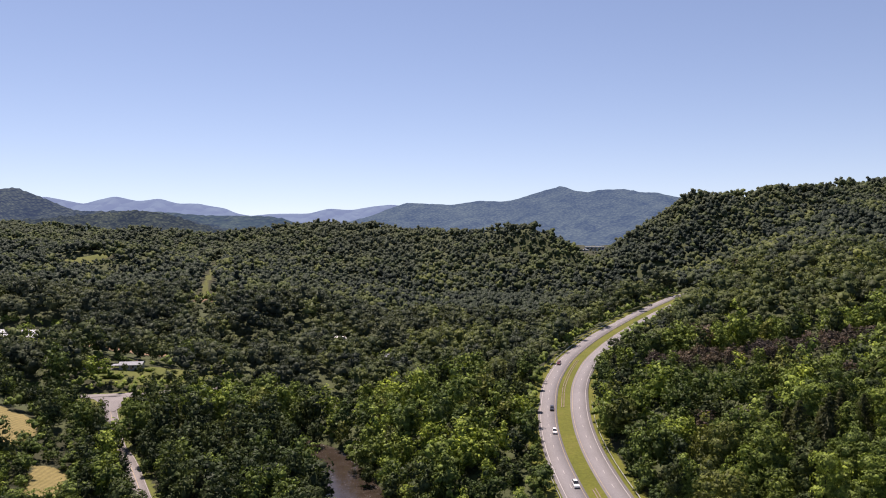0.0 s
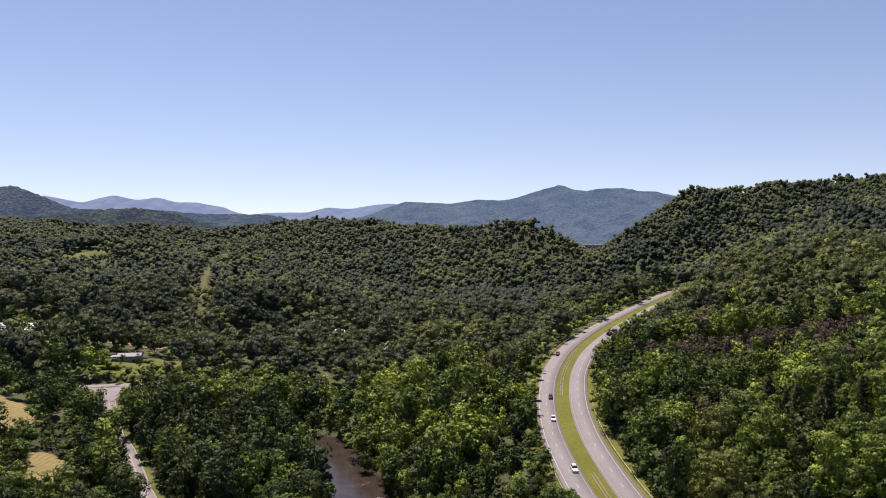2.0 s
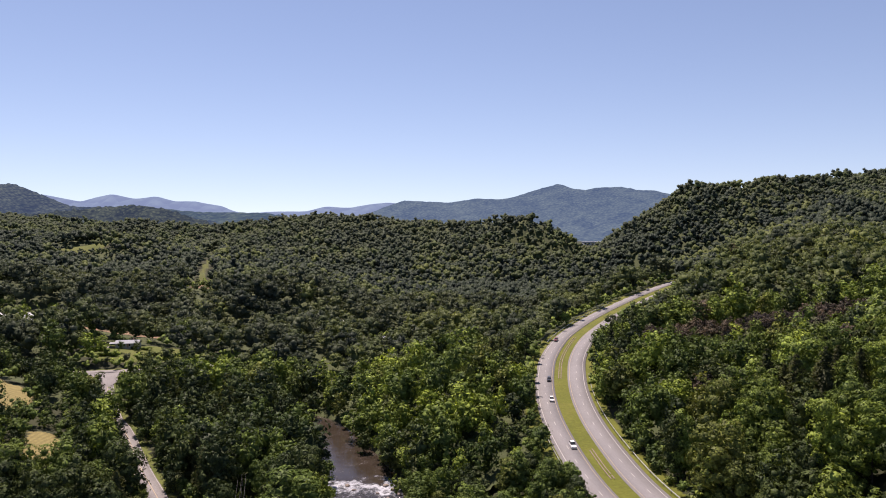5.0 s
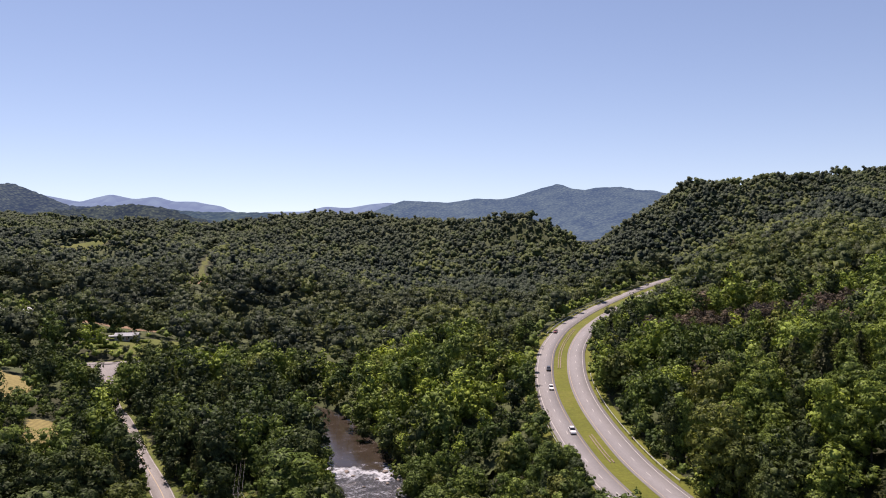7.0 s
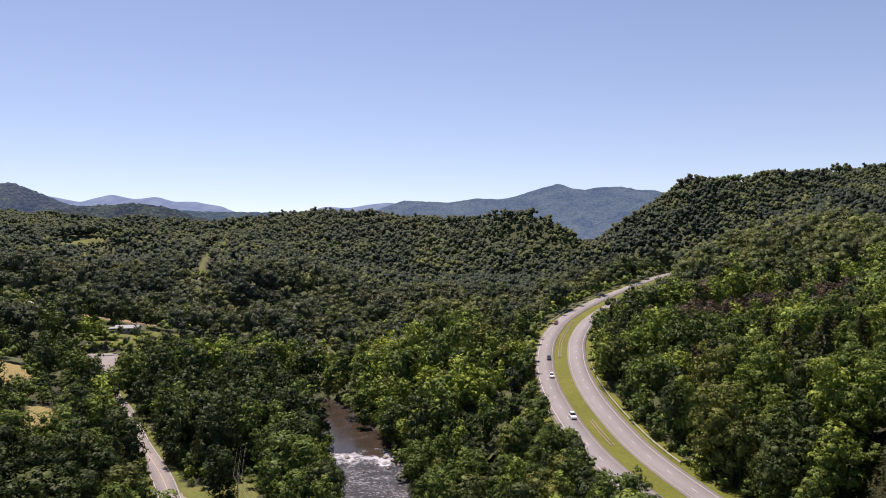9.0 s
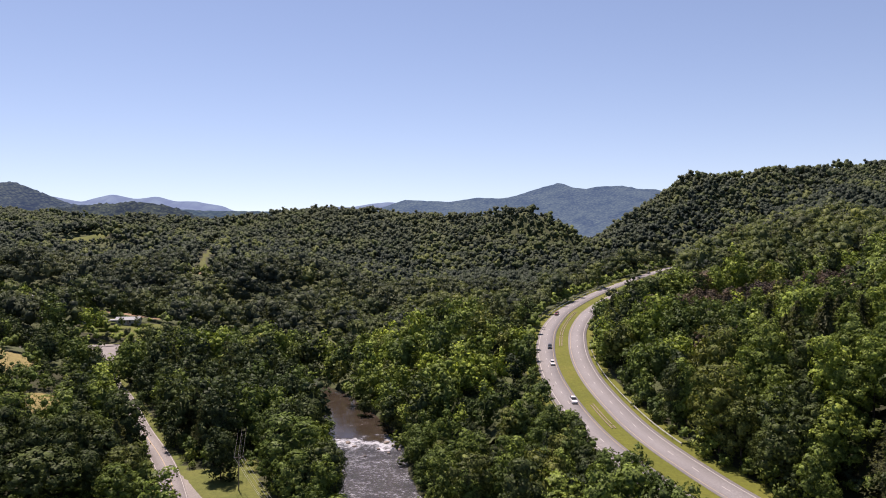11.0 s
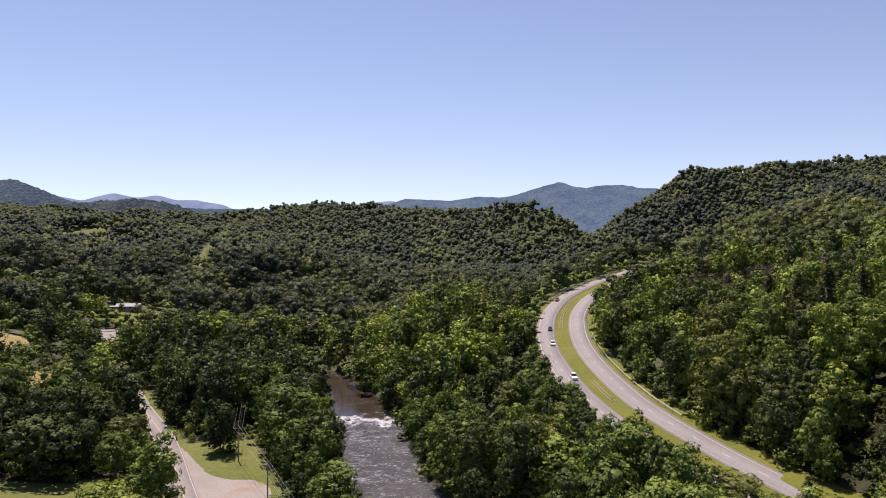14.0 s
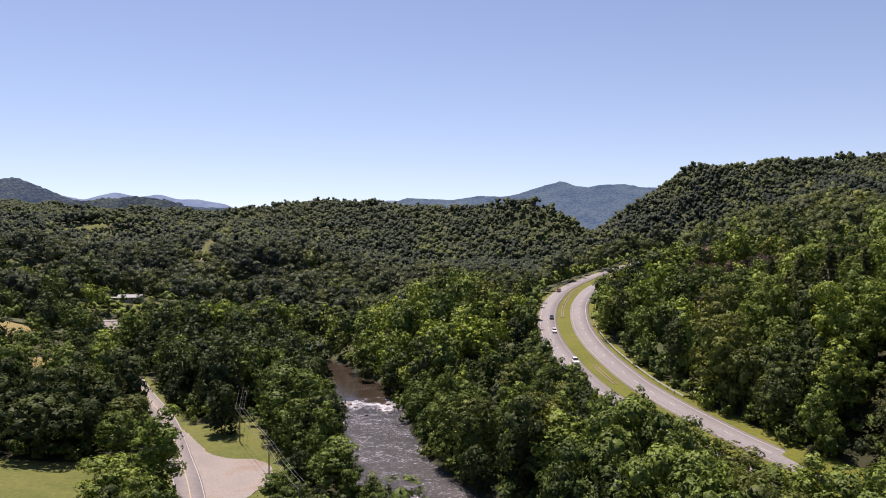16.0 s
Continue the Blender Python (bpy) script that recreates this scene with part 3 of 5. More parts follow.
def build_local_roads():
    line = smooth_line(LOCAL, 3.0)
    z = lambda p: profile(LOCAL_Z, p[:, 1])
    road = tagged(strip("road", line, -3.1, 3.0, z, 0.05, OLD_ASPHALT, "narrow grey country road with worn lines"), category="road", kind="structure")
    strip("centre_line", line[:-3], -0.11, 0.11, z, 0.062, YELLOW_PAINT, "faded double yellow line", road, 0.01)
    strip("edge_line", line[:-3], 2.62, 2.76, z, 0.062, WHITE_PAINT, "white edge line", road, 0.01)
    strip("edge_line", line[:-3], -2.86, -2.72, z, 0.062, WHITE_PAINT, "white edge line", road, 0.01)
    cross = smooth_line(CROSS, 3.0)
    tagged(strip("road", cross, -3.8, 3.8, lambda p: np.full(len(p), 12.75), 0.07, OLD_ASPHALT, "pale grey side road at a junction"), category="road", kind="structure")
    # flared mouth of the junction
    mouth = [(-192.5, 378.5), (-185.5, 377), (-179, 373.5), (-173.5, 368), (-170, 360.5), (-168, 354), (-161, 357), (-160.5, 366.5), (-161.5, 375), (-159.5, 384.5), (-171, 384), (-191.5, 380)]
    me = [(x, y, 12.85 if y > 375 else float(np.interp(y, [354, 375], [profile(LOCAL_Z, 354) + 0.12, 12.85]))) for x, y in mouth]
    bm = bmesh.new()
    bm.faces.new([bm.verts.new(p) for p in me])
    bmesh.ops.triangulate(bm, faces=bm.faces[:])
    tagged(part("road", bm, OLD_ASPHALT, None, "flared asphalt mouth of a road junction"), category="road", kind="structure")
    # gravel pull-off beside the road
    rim = smooth_line([*LOT, LOT[0]], 2.0)[:-1]
    rng = np.random.default_rng(5)
    rim = rim + rng.normal(0, 0.25, rim.shape)
    bm = bmesh.new()
    top = [bm.verts.new((x, y, profile(LOCAL_Z, y) + 0.02)) for x, y in rim]
    bm.faces.new(top)
    edge = [bm.verts.new((v.co.x, v.co.y, v.co.z - 0.35)) for v in top]
    for k in range(len(top)):
        bm.faces.new((top[k], edge[k], edge[(k + 1) % len(top)], top[(k + 1) % len(top)]))
    bmesh.ops.triangulate(bm, faces=bm.faces[:])
    bmesh.ops.recalc_face_normals(bm, faces=bm.faces[:])
    tagged(part("pavement", bm, GRAVEL, None, "pale gravel pull-off with a brown worn patch"), category="gravel lot", kind="structure")


build_local_roads()

# ---- trees ----


def ico(level):
    bm = bmesh.new()
    bmesh.ops.create_icosphere(bm, subdivisions=level, radius=1.0)
    v = np.array([p.co[:] for p in bm.verts])
    f = np.array([[p.index for p in q.verts] for q in bm.faces])
    bm.free()
    return v, f


ICO = {1: ico(1), 2: ico(2)}


def unit(v):
    return v / np.maximum(np.linalg.norm(v, axis=-1, keepdims=True), 1e-9)


def cards(rng, at, normal, size, long=1.0, corners=4):
    """Leaf sprays: small bent pieces of three or four corners round the given places."""
    n = len(at)
    a = unit(np.cross(normal, unit(rng.normal(size=(n, 3)))))
    b = np.cross(normal, a)
    s = size * rng.uniform(0.6, 1.3, (n, 1))
    w = rng.uniform(0.6, 1.0, (n, corners, 1))
    if corners == 3:
        c = np.stack([a * long, b * 0.8 - a * 0.45, -b * 0.8 - a * 0.45], 1) * s[:, None, :] * 0.85 * w
    else:
        c = np.stack([a * long, b * 0.8, -a * long, -b * 0.8], 1) * s[:, None, :] * 0.62 * w
        c[:, 2] += normal * s * rng.uniform(-0.35, 0.1, (n, 1))
    c[:, 0] += normal * s * rng.uniform(-0.35, 0.1, (n, 1))
    return (at[:, None, :] + c).reshape(-1, 3), np.arange(corners * n).reshape(n, corners)


def crown(rng, radius, low, high, lobes, count, size, per=1, core=0.76, up=0.0):
    """A broadleaf crown: a domed body of overlapping lobes, leaf sprays lying over them."""
    mid, half = (low + high) / 2, (high - low) / 2
    k = np.arange(lobes) + 0.5
    tilt = 1 - (1.75 if lobes > 6 else 1.35) * k / max(lobes, 1)
    turn = k * 2.39996 + rng.uniform(0, 6.28)
    flat = np.sqrt(np.clip(1 - tilt**2, 0, 1))
    d = np.stack([flat * np.cos(turn), flat * np.sin(turn), tilt], -1) + rng.normal(0, 0.14, (lobes, 3))
    r = radius * rng.uniform(0.34, 0.54, lobes) * (1.12 if lobes < 7 else 1.0)
    reach = rng.uniform(0.50, 0.78, (lobes, 1))
    c = d * reach * [radius, radius, half] + [0, 0, mid]
    c = np.concatenate([[[0, 0, mid]], c])
    r = np.concatenate([[radius * (0.66 if lobes else 0.95)], r])
    # a leafy body under each lobe
    s0, t0 = ICO[1]
    verts, tris, normals, base = [], [], [], 0
    for q in range(lobes + 1):
        tall = (half * 0.72 / r[q]) if q == 0 else 0.9
        v = s0 * (1 + rng.uniform(-0.16, 0.14, (len(s0), 1))) * r[q] * core * [1, 1, tall] + c[q]
        verts.append(v), tris.append(t0 + base)
        normals.append(unit(s0 + 0.5 * unit((v - [0, 0, mid]) / [radius, radius, half]) + [0, 0, up] + rng.normal(size=v.shape) * 0.16))
        base += len(v)
    # sprays gather in tufts over the lobes
    share = r**2 / (r**2).sum()
    tufts = max(1, count // per)
    pick = rng.choice(lobes + 1, tufts, p=share)
    n = unit(rng.normal(size=(tufts, 3)) + [0, 0, 0.35])
    at = c[pick] + n * (r[pick] * rng.uniform(0.84, 1.04, tufts))[:, None] * [1, 1, 0.92]
    inner = np.zeros(tufts, bool)
    for q in range(lobes + 1):
        inner |= (np.linalg.norm((at - c[q]) / [1, 1, 0.92], axis=1) < r[q] * 0.74) & (pick != q)
    at, n = np.repeat(at[~inner], per, 0), np.repeat(n[~inner], per, 0)
    off = rng.normal(size=at.shape) * size * (0.75 if per > 1 else 0.0)
    off -= n * (off * n).sum(1, keepdims=True) * 0.75
    whole = unit((at - [0, 0, mid]) / [radius, radius, half])
    face = unit(n + 0.3 * whole + rng.normal(size=n.shape) * 0.25)
    cv, cq = cards(rng, at + off, face, size, 1.0, 3)
    tuft = 0.22 * unit(off + 1e-6) if per > 1 else 0
    soft = np.repeat(unit(n + 0.3 * whole + tuft + [0, 0, up] + rng.normal(size=n.shape) * 0.24), 3, 0)
    return np.concatenate(verts + [cv]), np.concatenate(tris + [cq + base]), np.zeros((0, 4), int), np.concatenate(normals + [soft])


def pine_crown(rng, radius, low, high, count, size):
    """A conifer: whorls of drooping sprays round a thin stem cone."""
    h = rng.uniform(0, 1, count) ** 1.25
    h = np.clip(np.round(h * 11) / 11 + rng.normal(0, 0.022, count), 0, 1)
    ang = rng.uniform(0, 2 * math.pi, count)
    wide = radius * (1 - h) ** 0.7 + 0.35
    out = wide * rng.uniform(0.25, 1.0, count) * (1 + 0.25 * np.sin(ang * 3 + h * 17))
    at = np.stack([np.cos(ang) * out, np.sin(ang) * out, low + h * (high - low) - out * 0.22], -1)
    side = np.stack([np.cos(ang), np.sin(ang), np.zeros(count)], -1)
    n = unit(side * 0.45 + [0, 0, 0.85] + rng.normal(size=(count, 3)) * 0.35)
    cv, cq = cards(rng, at, n, size, 1.5, 3)
    soft = np.repeat(unit(side + [0, 0, 0.75] + rng.normal(size=n.shape) * 0.15), 3, 0)
    k = 7
    t = np.arange(k) / k * 2 * math.pi
    ring = np.stack([np.cos(t), np.sin(t), np.zeros(k)], -1)
    cone = np.concatenate([ring * radius * 0.5 + [0, 0, low], [[0, 0, high - 1]], [[0, 0, low]]])
    tris = [[i, (i + 1) % k, k] for i in range(k)] + [[(i + 1) % k, i, k + 1] for i in range(k)]
    cone_normals = np.concatenate([unit(ring + [0, 0, 0.3]), [[0, 0, 1]], [[0, 0, -1]]])
    return np.concatenate([cone, cv]), np.concatenate([tris, cq + len(cone)]), np.zeros((0, 4), int), np.concatenate([cone_normals, soft])


def trunk(rng, radius, height, crown_radius, low, limbs=5, sides=7):
    verts, quads = [], []

    def tube(a, b, ra, rb):
        a, b = np.array(a, float), np.array(b, float)
        d = unit(b - a)
        e = unit(np.cross(d, [0.31, 0.9, 0.2]))
        f = np.cross(d, e)
        t = np.arange(sides) / sides * 2 * math.pi
        ring = np.cos(t)[:, None] * e + np.sin(t)[:, None] * f
        s = sum(len(v) for v in verts)
        verts.append(np.concatenate([a + ring * ra, b + ring * rb]))
        quads.extend([[s + i, s + (i + 1) % sides, s + sides + (i + 1) % sides, s + sides + i] for i in range(sides)])

    p = [np.zeros(3) - [0, 0, 0.6]]
    for k in (0.02, 0.25, 0.5, 0.8):
        p.append(np.array([rng.normal(0, 0.12) * k * 3, rng.normal(0, 0.12) * k * 3, height * k]))
    w = [radius * 1.7, radius * 1.15, radius * 0.9, radius * 0.65, radius * 0.25]
    for a, b, ra, rb in zip(p[:-1], p[1:], w[:-1], w[1:]):
        tube(a, b, ra, rb)
    for k in range(limbs):
        ang = k / limbs * 6.28 + rng.uniform(0, 0.8)
        s = p[3] * rng.uniform(0.75, 1.1)
        e = s + np.array([math.cos(ang), math.sin(ang), 0.9]) * crown_radius * rng.uniform(0.45, 0.7)
        tube(s, e, radius * 0.45, radius * 0.12)
    return np.concatenate(verts), np.array(quads)


def dead_band(x, y):
    """How far a place lies up the slope from the strip of dead trees on the hillside."""
    return y - np.interp(x, [84, 110, 156, 190, 235], [352, 345, 332, 325, 318])


# stands of one character: x, y, radius, lighter (+) or darker (-), height
STANDS = [
    (-46, 365, 40, 0.12, 1.0), (-12, 300, 26, 0.04, 1.0), (-95, 305, 24, -0.5, 1.1), (-182, 345, 32, -0.5, 1.0), (-262, 592, 72, -0.6, 1.3),
    (-150, 570, 40, -0.4, 1.2), (-58, 612, 52, -0.5, 1.2), (48, 800, 85, -0.4, 1.1), (70, 520, 36, -0.35, 1.0), (42, 350, 24, -0.4, 1.1),
    (205, 465, 62, 0.4, 1.0), (150, 395, 30, 0.3, 0.95), (300, 560, 80, 0.2, 1.0), (-20, 460, 45, 0.25, 0.85), (-120, 500, 40, 0.2, 0.85),
    (-150, 700, 60, 0.3, 0.9), (-60, 760, 70, 0.25, 0.9), (-420, 700, 80, -0.3, 1.1), (-330, 640, 50, 0.2, 0.9), (120, 1050, 60, 0.3, 0.95), (-100, 1180, 120, -0.2, 1.05),
]


def stand_at(x, y):
    """Lightness and height of the stand that a place belongs to."""
    light, high = 0.0, 1.0
    for a, b, r, k, h in STANDS:
        d = math.hypot(x - a, y - b) / r + 0.22 * math.sin(x * 0.09 + b) + 0.22 * math.sin(y * 0.08 + a)
        if d < 1.0:
            light, high = light + k, high * h
    return light, high


def species(x, y, rng):
    """Which tree grows at a place: stands of one kind, mixed at random."""
    patch = math.sin(x * 0.031 + 2.0) + math.sin(y * 0.027 + x * 0.013) + math.sin((x - y) * 0.017 + 4.0)
    r = rng.random() + 0.09 * patch + stand_at(x, y)[0] + (0.12 if x > 60 and y < 650 else 0.0) - (0.36 if y > 650 else 0.0) - (0.20 if x < -40 and y < 420 else 0.0) - (0.06 if x < 60 and 380 < y <= 650 else 0.0) + (0.05 if -30 < x < 45 and 150 < y < 330 else 0.0)
    if 92 < x < 235 and abs(dead_band(x, y)) < 9 and rng.random() < 0.95:
        return "bare"
    if 84 < x < 128 and 190 < y < 262 and rng.random() < 0.24:
        return "pine" if rng.random() < 0.93 else "bare"
    if x > 60 and 240 < y < 700 and rng.random() < 0.012:
        return "bare"
    if r < 0.07:
        return "pine" if y < 390 and rng.random() < (0.12 if x < -40 else 0.7) else "dark"
    if r < 0.38:
        return "dark"
    if r < 0.74:
        return "mid"
    return "olive" if rng.random() < 0.25 else "light"


def tree_variant(kind, rng, level):
    """Crown arrays of a tree about 15 m high. level: 0 and 1 far, 2 middle, 3 near."""
    count, size, lobes, per = ((28, 0.95, 3, 2), (200, 0.78, 5, 4), (580, 0.76, 12, 4), (4400, 0.41, 19, 8))[level]
    if kind == "pine":
        return pine_crown(rng, 4.6, 1.0, 16.0, (30, 90, 620, 3200)[level], (1.6, 1.1, 0.62, 0.36)[level])
    if kind == "bare":
        return crown(rng, 3.4, 2.5, 13.5, lobes, count, size * 0.75, per, 0.45)
    tall = {"light": (4.0, 0.2, 18.6), "mid": (4.4, 0.2, 17.4), "dark": (4.1, -1.0, 16.8), "olive": (3.9, 0.4, 17.0), "scrub": (2.6, -0.4, 4.2)}[kind]
    if kind != "scrub":
        tall = (tall[0] * rng.uniform(0.84, 1.2), tall[1], tall[2] * rng.uniform(0.9, 1.1))
    if level == 0 and kind != "scrub":
        tall = (tall[0] * 1.12, 5.0, tall[2])
    if level == 1 and kind != "scrub":
        tall = (tall[0] * 1.05, 3.5, tall[2])
    if kind == "scrub":
        count, lobes = int(count * 0.26), max(3, lobes // 3)
    return crown(rng, *tall, lobes, count, size, per, (0.84, 0.66, 0.48, 0.44)[level], (0.7, 0.35, 0.08, 0.0)[level])


SPECIES = ("light", "mid", "dark", "olive", "pine", "bare")
LABELS = {
    "light": "tall broadleaf tree with fresh light green leaves", "mid": "tall broadleaf tree with a full green crown",
    "dark": "broadleaf tree with a dense dark green crown", "olive": "broadleaf tree with dull olive green leaves",
    "pine": "dark green pine with drooping sprays", "bare": "half-dead tree with brown twigs",
    "scrub": "low bright green shrub at the wood's edge"}


def scatter(rng, y0, y1, cell, margin):
    out = []
    for j in range(int((y1 - y0) / cell)):
        for i in range(-int((0.64 * y1 + margin) / cell) - 1, int((0.64 * y1 + margin) / cell) + 2):
            x, y = (i + rng.uniform(-0.15, 1.15)) * cell, y0 + (j + rng.uniform(-0.15, 1.15)) * cell
            if abs(x) < 0.64 * y + margin:
                out.append((x, y))
    p = np.array(out)
    return p, room_for_trees(p[:, 0], p[:, 1]), land(p[:, 0], p[:, 1])


def tree_scale(x, y, z, free, rng):
    """Size of a tree against a 15 m one: smaller at the woods' edge and on the highway bank."""
    s = rng.uniform(0.72, 1.2) if rng.random() < 0.85 else rng.uniform(1.2, 1.42)
    stand = math.sin(x * 0.055 + 1.7 * math.sin(y * 0.021)) + math.sin(y * 0.047 + 1.9 * math.sin(x * 0.027 + 1.0))
    s *= (0.97 + 0.13 * stand * (1.0 if y < 700 else 0.5)) * stand_at(x, y)[1]
    beside = x - np.interp(y, [b for _, b in MEDIAN], [a for a, _ in MEDIAN])
    if 82 < y < 168 and 0.28 * y < x < 0.6 * y and beside < 0:
        # an even canopy below the highway bank, lower towards the road
        top = 58.6 - y * np.interp(x / y, [0.25, 0.33, 0.395, 0.453, 0.51, 0.56], [0.214, 0.252, 0.275, 0.288, 0.262, 0.25])
        return min(1.35, max(0.36, (top - z) / 17.4 * rng.uniform(0.9, 1.02)))
    if 88 < x < 235 and abs(dead_band(x, y)) < 9:
        return rng.uniform(0.5, 0.66)
    if 84 < x < 235 and -40 < dead_band(x, y) <= -9:
        s *= 0.47
    if free < 3.0:
        s *= 0.72
    if 400 < y < 720 and 8 < beside < 48:
        s = min(s, max(0.42, 0.42 + (beside - 20) * 0.024))
    if -185 < x < -136 and 238 < y < 296 or -134 < x < -110 and 205 < y < 240:
        s = min(s, rng.uniform(0.35, 0.45))
    if -205 < x < -178 and 335 < y < 380 or -186 < x < -152 and 345 < y < 408:
        s = min(s, rng.uniform(0.34, 0.5))
    if -455 < x < -365 and 800 < y < 882 or -265 < x < -185 and 470 < y < 500:
        s = min(s, rng.uniform(0.45, 0.62))
    if -345 < x < -250 and 440 < y < 500:
        s = min(s * 0.8, 0.72)
    if abs(x + 0.329 * y) < 14 and 540 < y < 690:
        s = min(s, rng.uniform(0.5, 0.62))
    if 5 < x < 75 and 90 < y < 250 and x < 62 + max(0, 150 - y):
        top = 28.0 - 3.0 * step(165, 185, y) - 2.5 * step(200, 215, y)
        s = min(s, max(0.40, (top - z) / 17.4 * rng.uniform(0.86, 1.04)))
    if 28 < x < 46 and 145 < y < 200:
        s = (25.8 - z) / 17.4 * rng.uniform(0.95, 1.05)
    if -42 < x < -8 and y < 166:
        s = min(s, rng.uniform(0.4, 0.6))
    west = np.interp(y, [150, 177, 213, 251, 296], [-52, -64, -81, -103, -128]) - x
    if 150 < y < 272 and 0 < west < 10.5:
        s = min(s, rng.uniform(0.34, 0.5))
    if 20 < x < 62 and 240 <= y < 480 and x < 46 + max(0, y - 300) * 0.2:
        s = min(s, 0.95)
    return s


def join_trees(name, kind, places, level, seed, label):
    rng = np.random.default_rng(seed)
    tones, normals = [], []
    variants = [tree_variant(kind, np.random.default_rng(seed * 31 + k), level) for k in range(7)]
    verts, tris, quads, base = [], [], [], 0
    for x, y, z, s in places:
        v, t, q, vn = variants[rng.integers(len(variants))]
        a, w = rng.uniform(0, 6.28), s * rng.uniform(0.9, 1.2) * (1.06, 1.12, 1.0, 1.0)[level]
        c, d = math.cos(a) * w, math.sin(a) * w
        verts.append(np.stack([v[:, 0] * c - v[:, 1] * d + x, v[:, 0] * d + v[:, 1] * c + y, v[:, 2] * s + z - 0.3], -1))
        tris.append(t + base), quads.append(q + base)
        c, d = math.cos(a), math.sin(a)
        normals.append(np.stack([vn[:, 0] * c - vn[:, 1] * d, vn[:, 0] * d + vn[:, 1] * c, vn[:, 2]], -1))
        tones.append(np.full(len(v), rng.uniform(-1, 1) * (0.17, 0.28, 0.42, 0.42)[level], np.float32))
        base += len(v)
    leaves = HAZED_LEAVES.get(kind, LEAVES[kind]) if name == "far_woodland" else LEAVES[kind]
    ob = thing_mesh(name, np.concatenate(verts), leaves, np.concatenate(tris), np.concatenate(quads), normals=np.concatenate(normals))
    ob.data.attributes.new("tone", "FLOAT", "POINT").data.foreach_set("value", np.concatenate(tones))
    return tagged(ob, label, "woodland", kind="stuff")


NEAR_END, MIDDLE_END = 226.0, 390.0
# x, y, size, kind
MIDDLE_SPECIALS = np.array([(-220, 411, 1.5, 2), (-206, 414, 1.5, 2), (-213, 404, 1.25, 2), (-191, 396, 1.05, 0), (-185, 399, 0.8, 0), (-296, 498, 1.25, 2), (-287, 502, 1.2, 1), (-196, 446, 1.1, 2), (-187, 449, 1.0, 2), (-135, 300, 1.05, 1), (-137, 291, 1.1, 2), (-131, 283, 1.0, 0), (-141, 309, 0.95, 1), (-150, 318, 0.9, 2), (-209, 443, 1.1, 1), (-178, 450, 1.0, 2), (-160, 452, 1.1, 1), (-171, 411, 0.5, 2), (-180, 412, 0.45, 1), (-150, 428, 0.5, 2), (-157, 257, 1.15, 2), (-150, 247, 0.8, 1)])
# x, y, width and height against the usual tree, kind
SPECIALS = [
    (-96, 174, 2.0, 1.12, "dark"), (-113, 180, 1.8, 1.1, "dark"), (-57.5, 149, 1.4, 1.05, "light"), (-83, 190, 1.2, 0.75, "olive"),
    (-60.5, 199, 1.25, 1.1, "dark"), (-72, 222, 1.1, 1.05, "pine"), (-79, 235, 1.15, 1.1, "pine"), (-67, 233, 1.1, 1.0, "dark"),
    (-40, 194, 1.9, 1.3, "mid"), (-36, 179, 1.3, 0.95, "mid"), (-22, 150, 1.2, 0.72, "light"), (-92, 214, 0.7, 0.7, "bare"),
    (56, 112, 1.2, 1.02, "light"), (50, 104, 1.2, 1.05, "mid"), (55, 121, 1.0, 0.72, "mid"), (47, 114, 1.1, 1.0, "olive"), (60, 101, 1.3, 1.2, "light"), (42, 120, 1.0, 1.0, "dark"), (62, 110, 1.15, 1.0, "mid"), (66, 105, 1.1, 1.1, "light"), (69, 112, 1.1, 0.9, "mid"), (48, 124, 1.1, 0.85, "mid"), (38, 114, 1.2, 1.1, "light"), (53, 130, 0.95, 0.6, "olive"),
    (24, 148, 1.7, 1.15, "light"), (-62, 136, 1.3, 0.75, "light"), (-84, 240, 1.2, 1.1, "dark"), (-79, 177, 1.1, 0.75, "mid"),
]


def front_slope(x, y, z):
    """Which far places face the valley; the slopes behind the crests have the canopy sheet alone."""
    out = np.ones(x.shape, bool)
    for u in np.linspace(0.6, 0.985, 14):
        out &= land(x * u, y * u) + 4 < 98 + (z + 17 - 98) * u
    return out


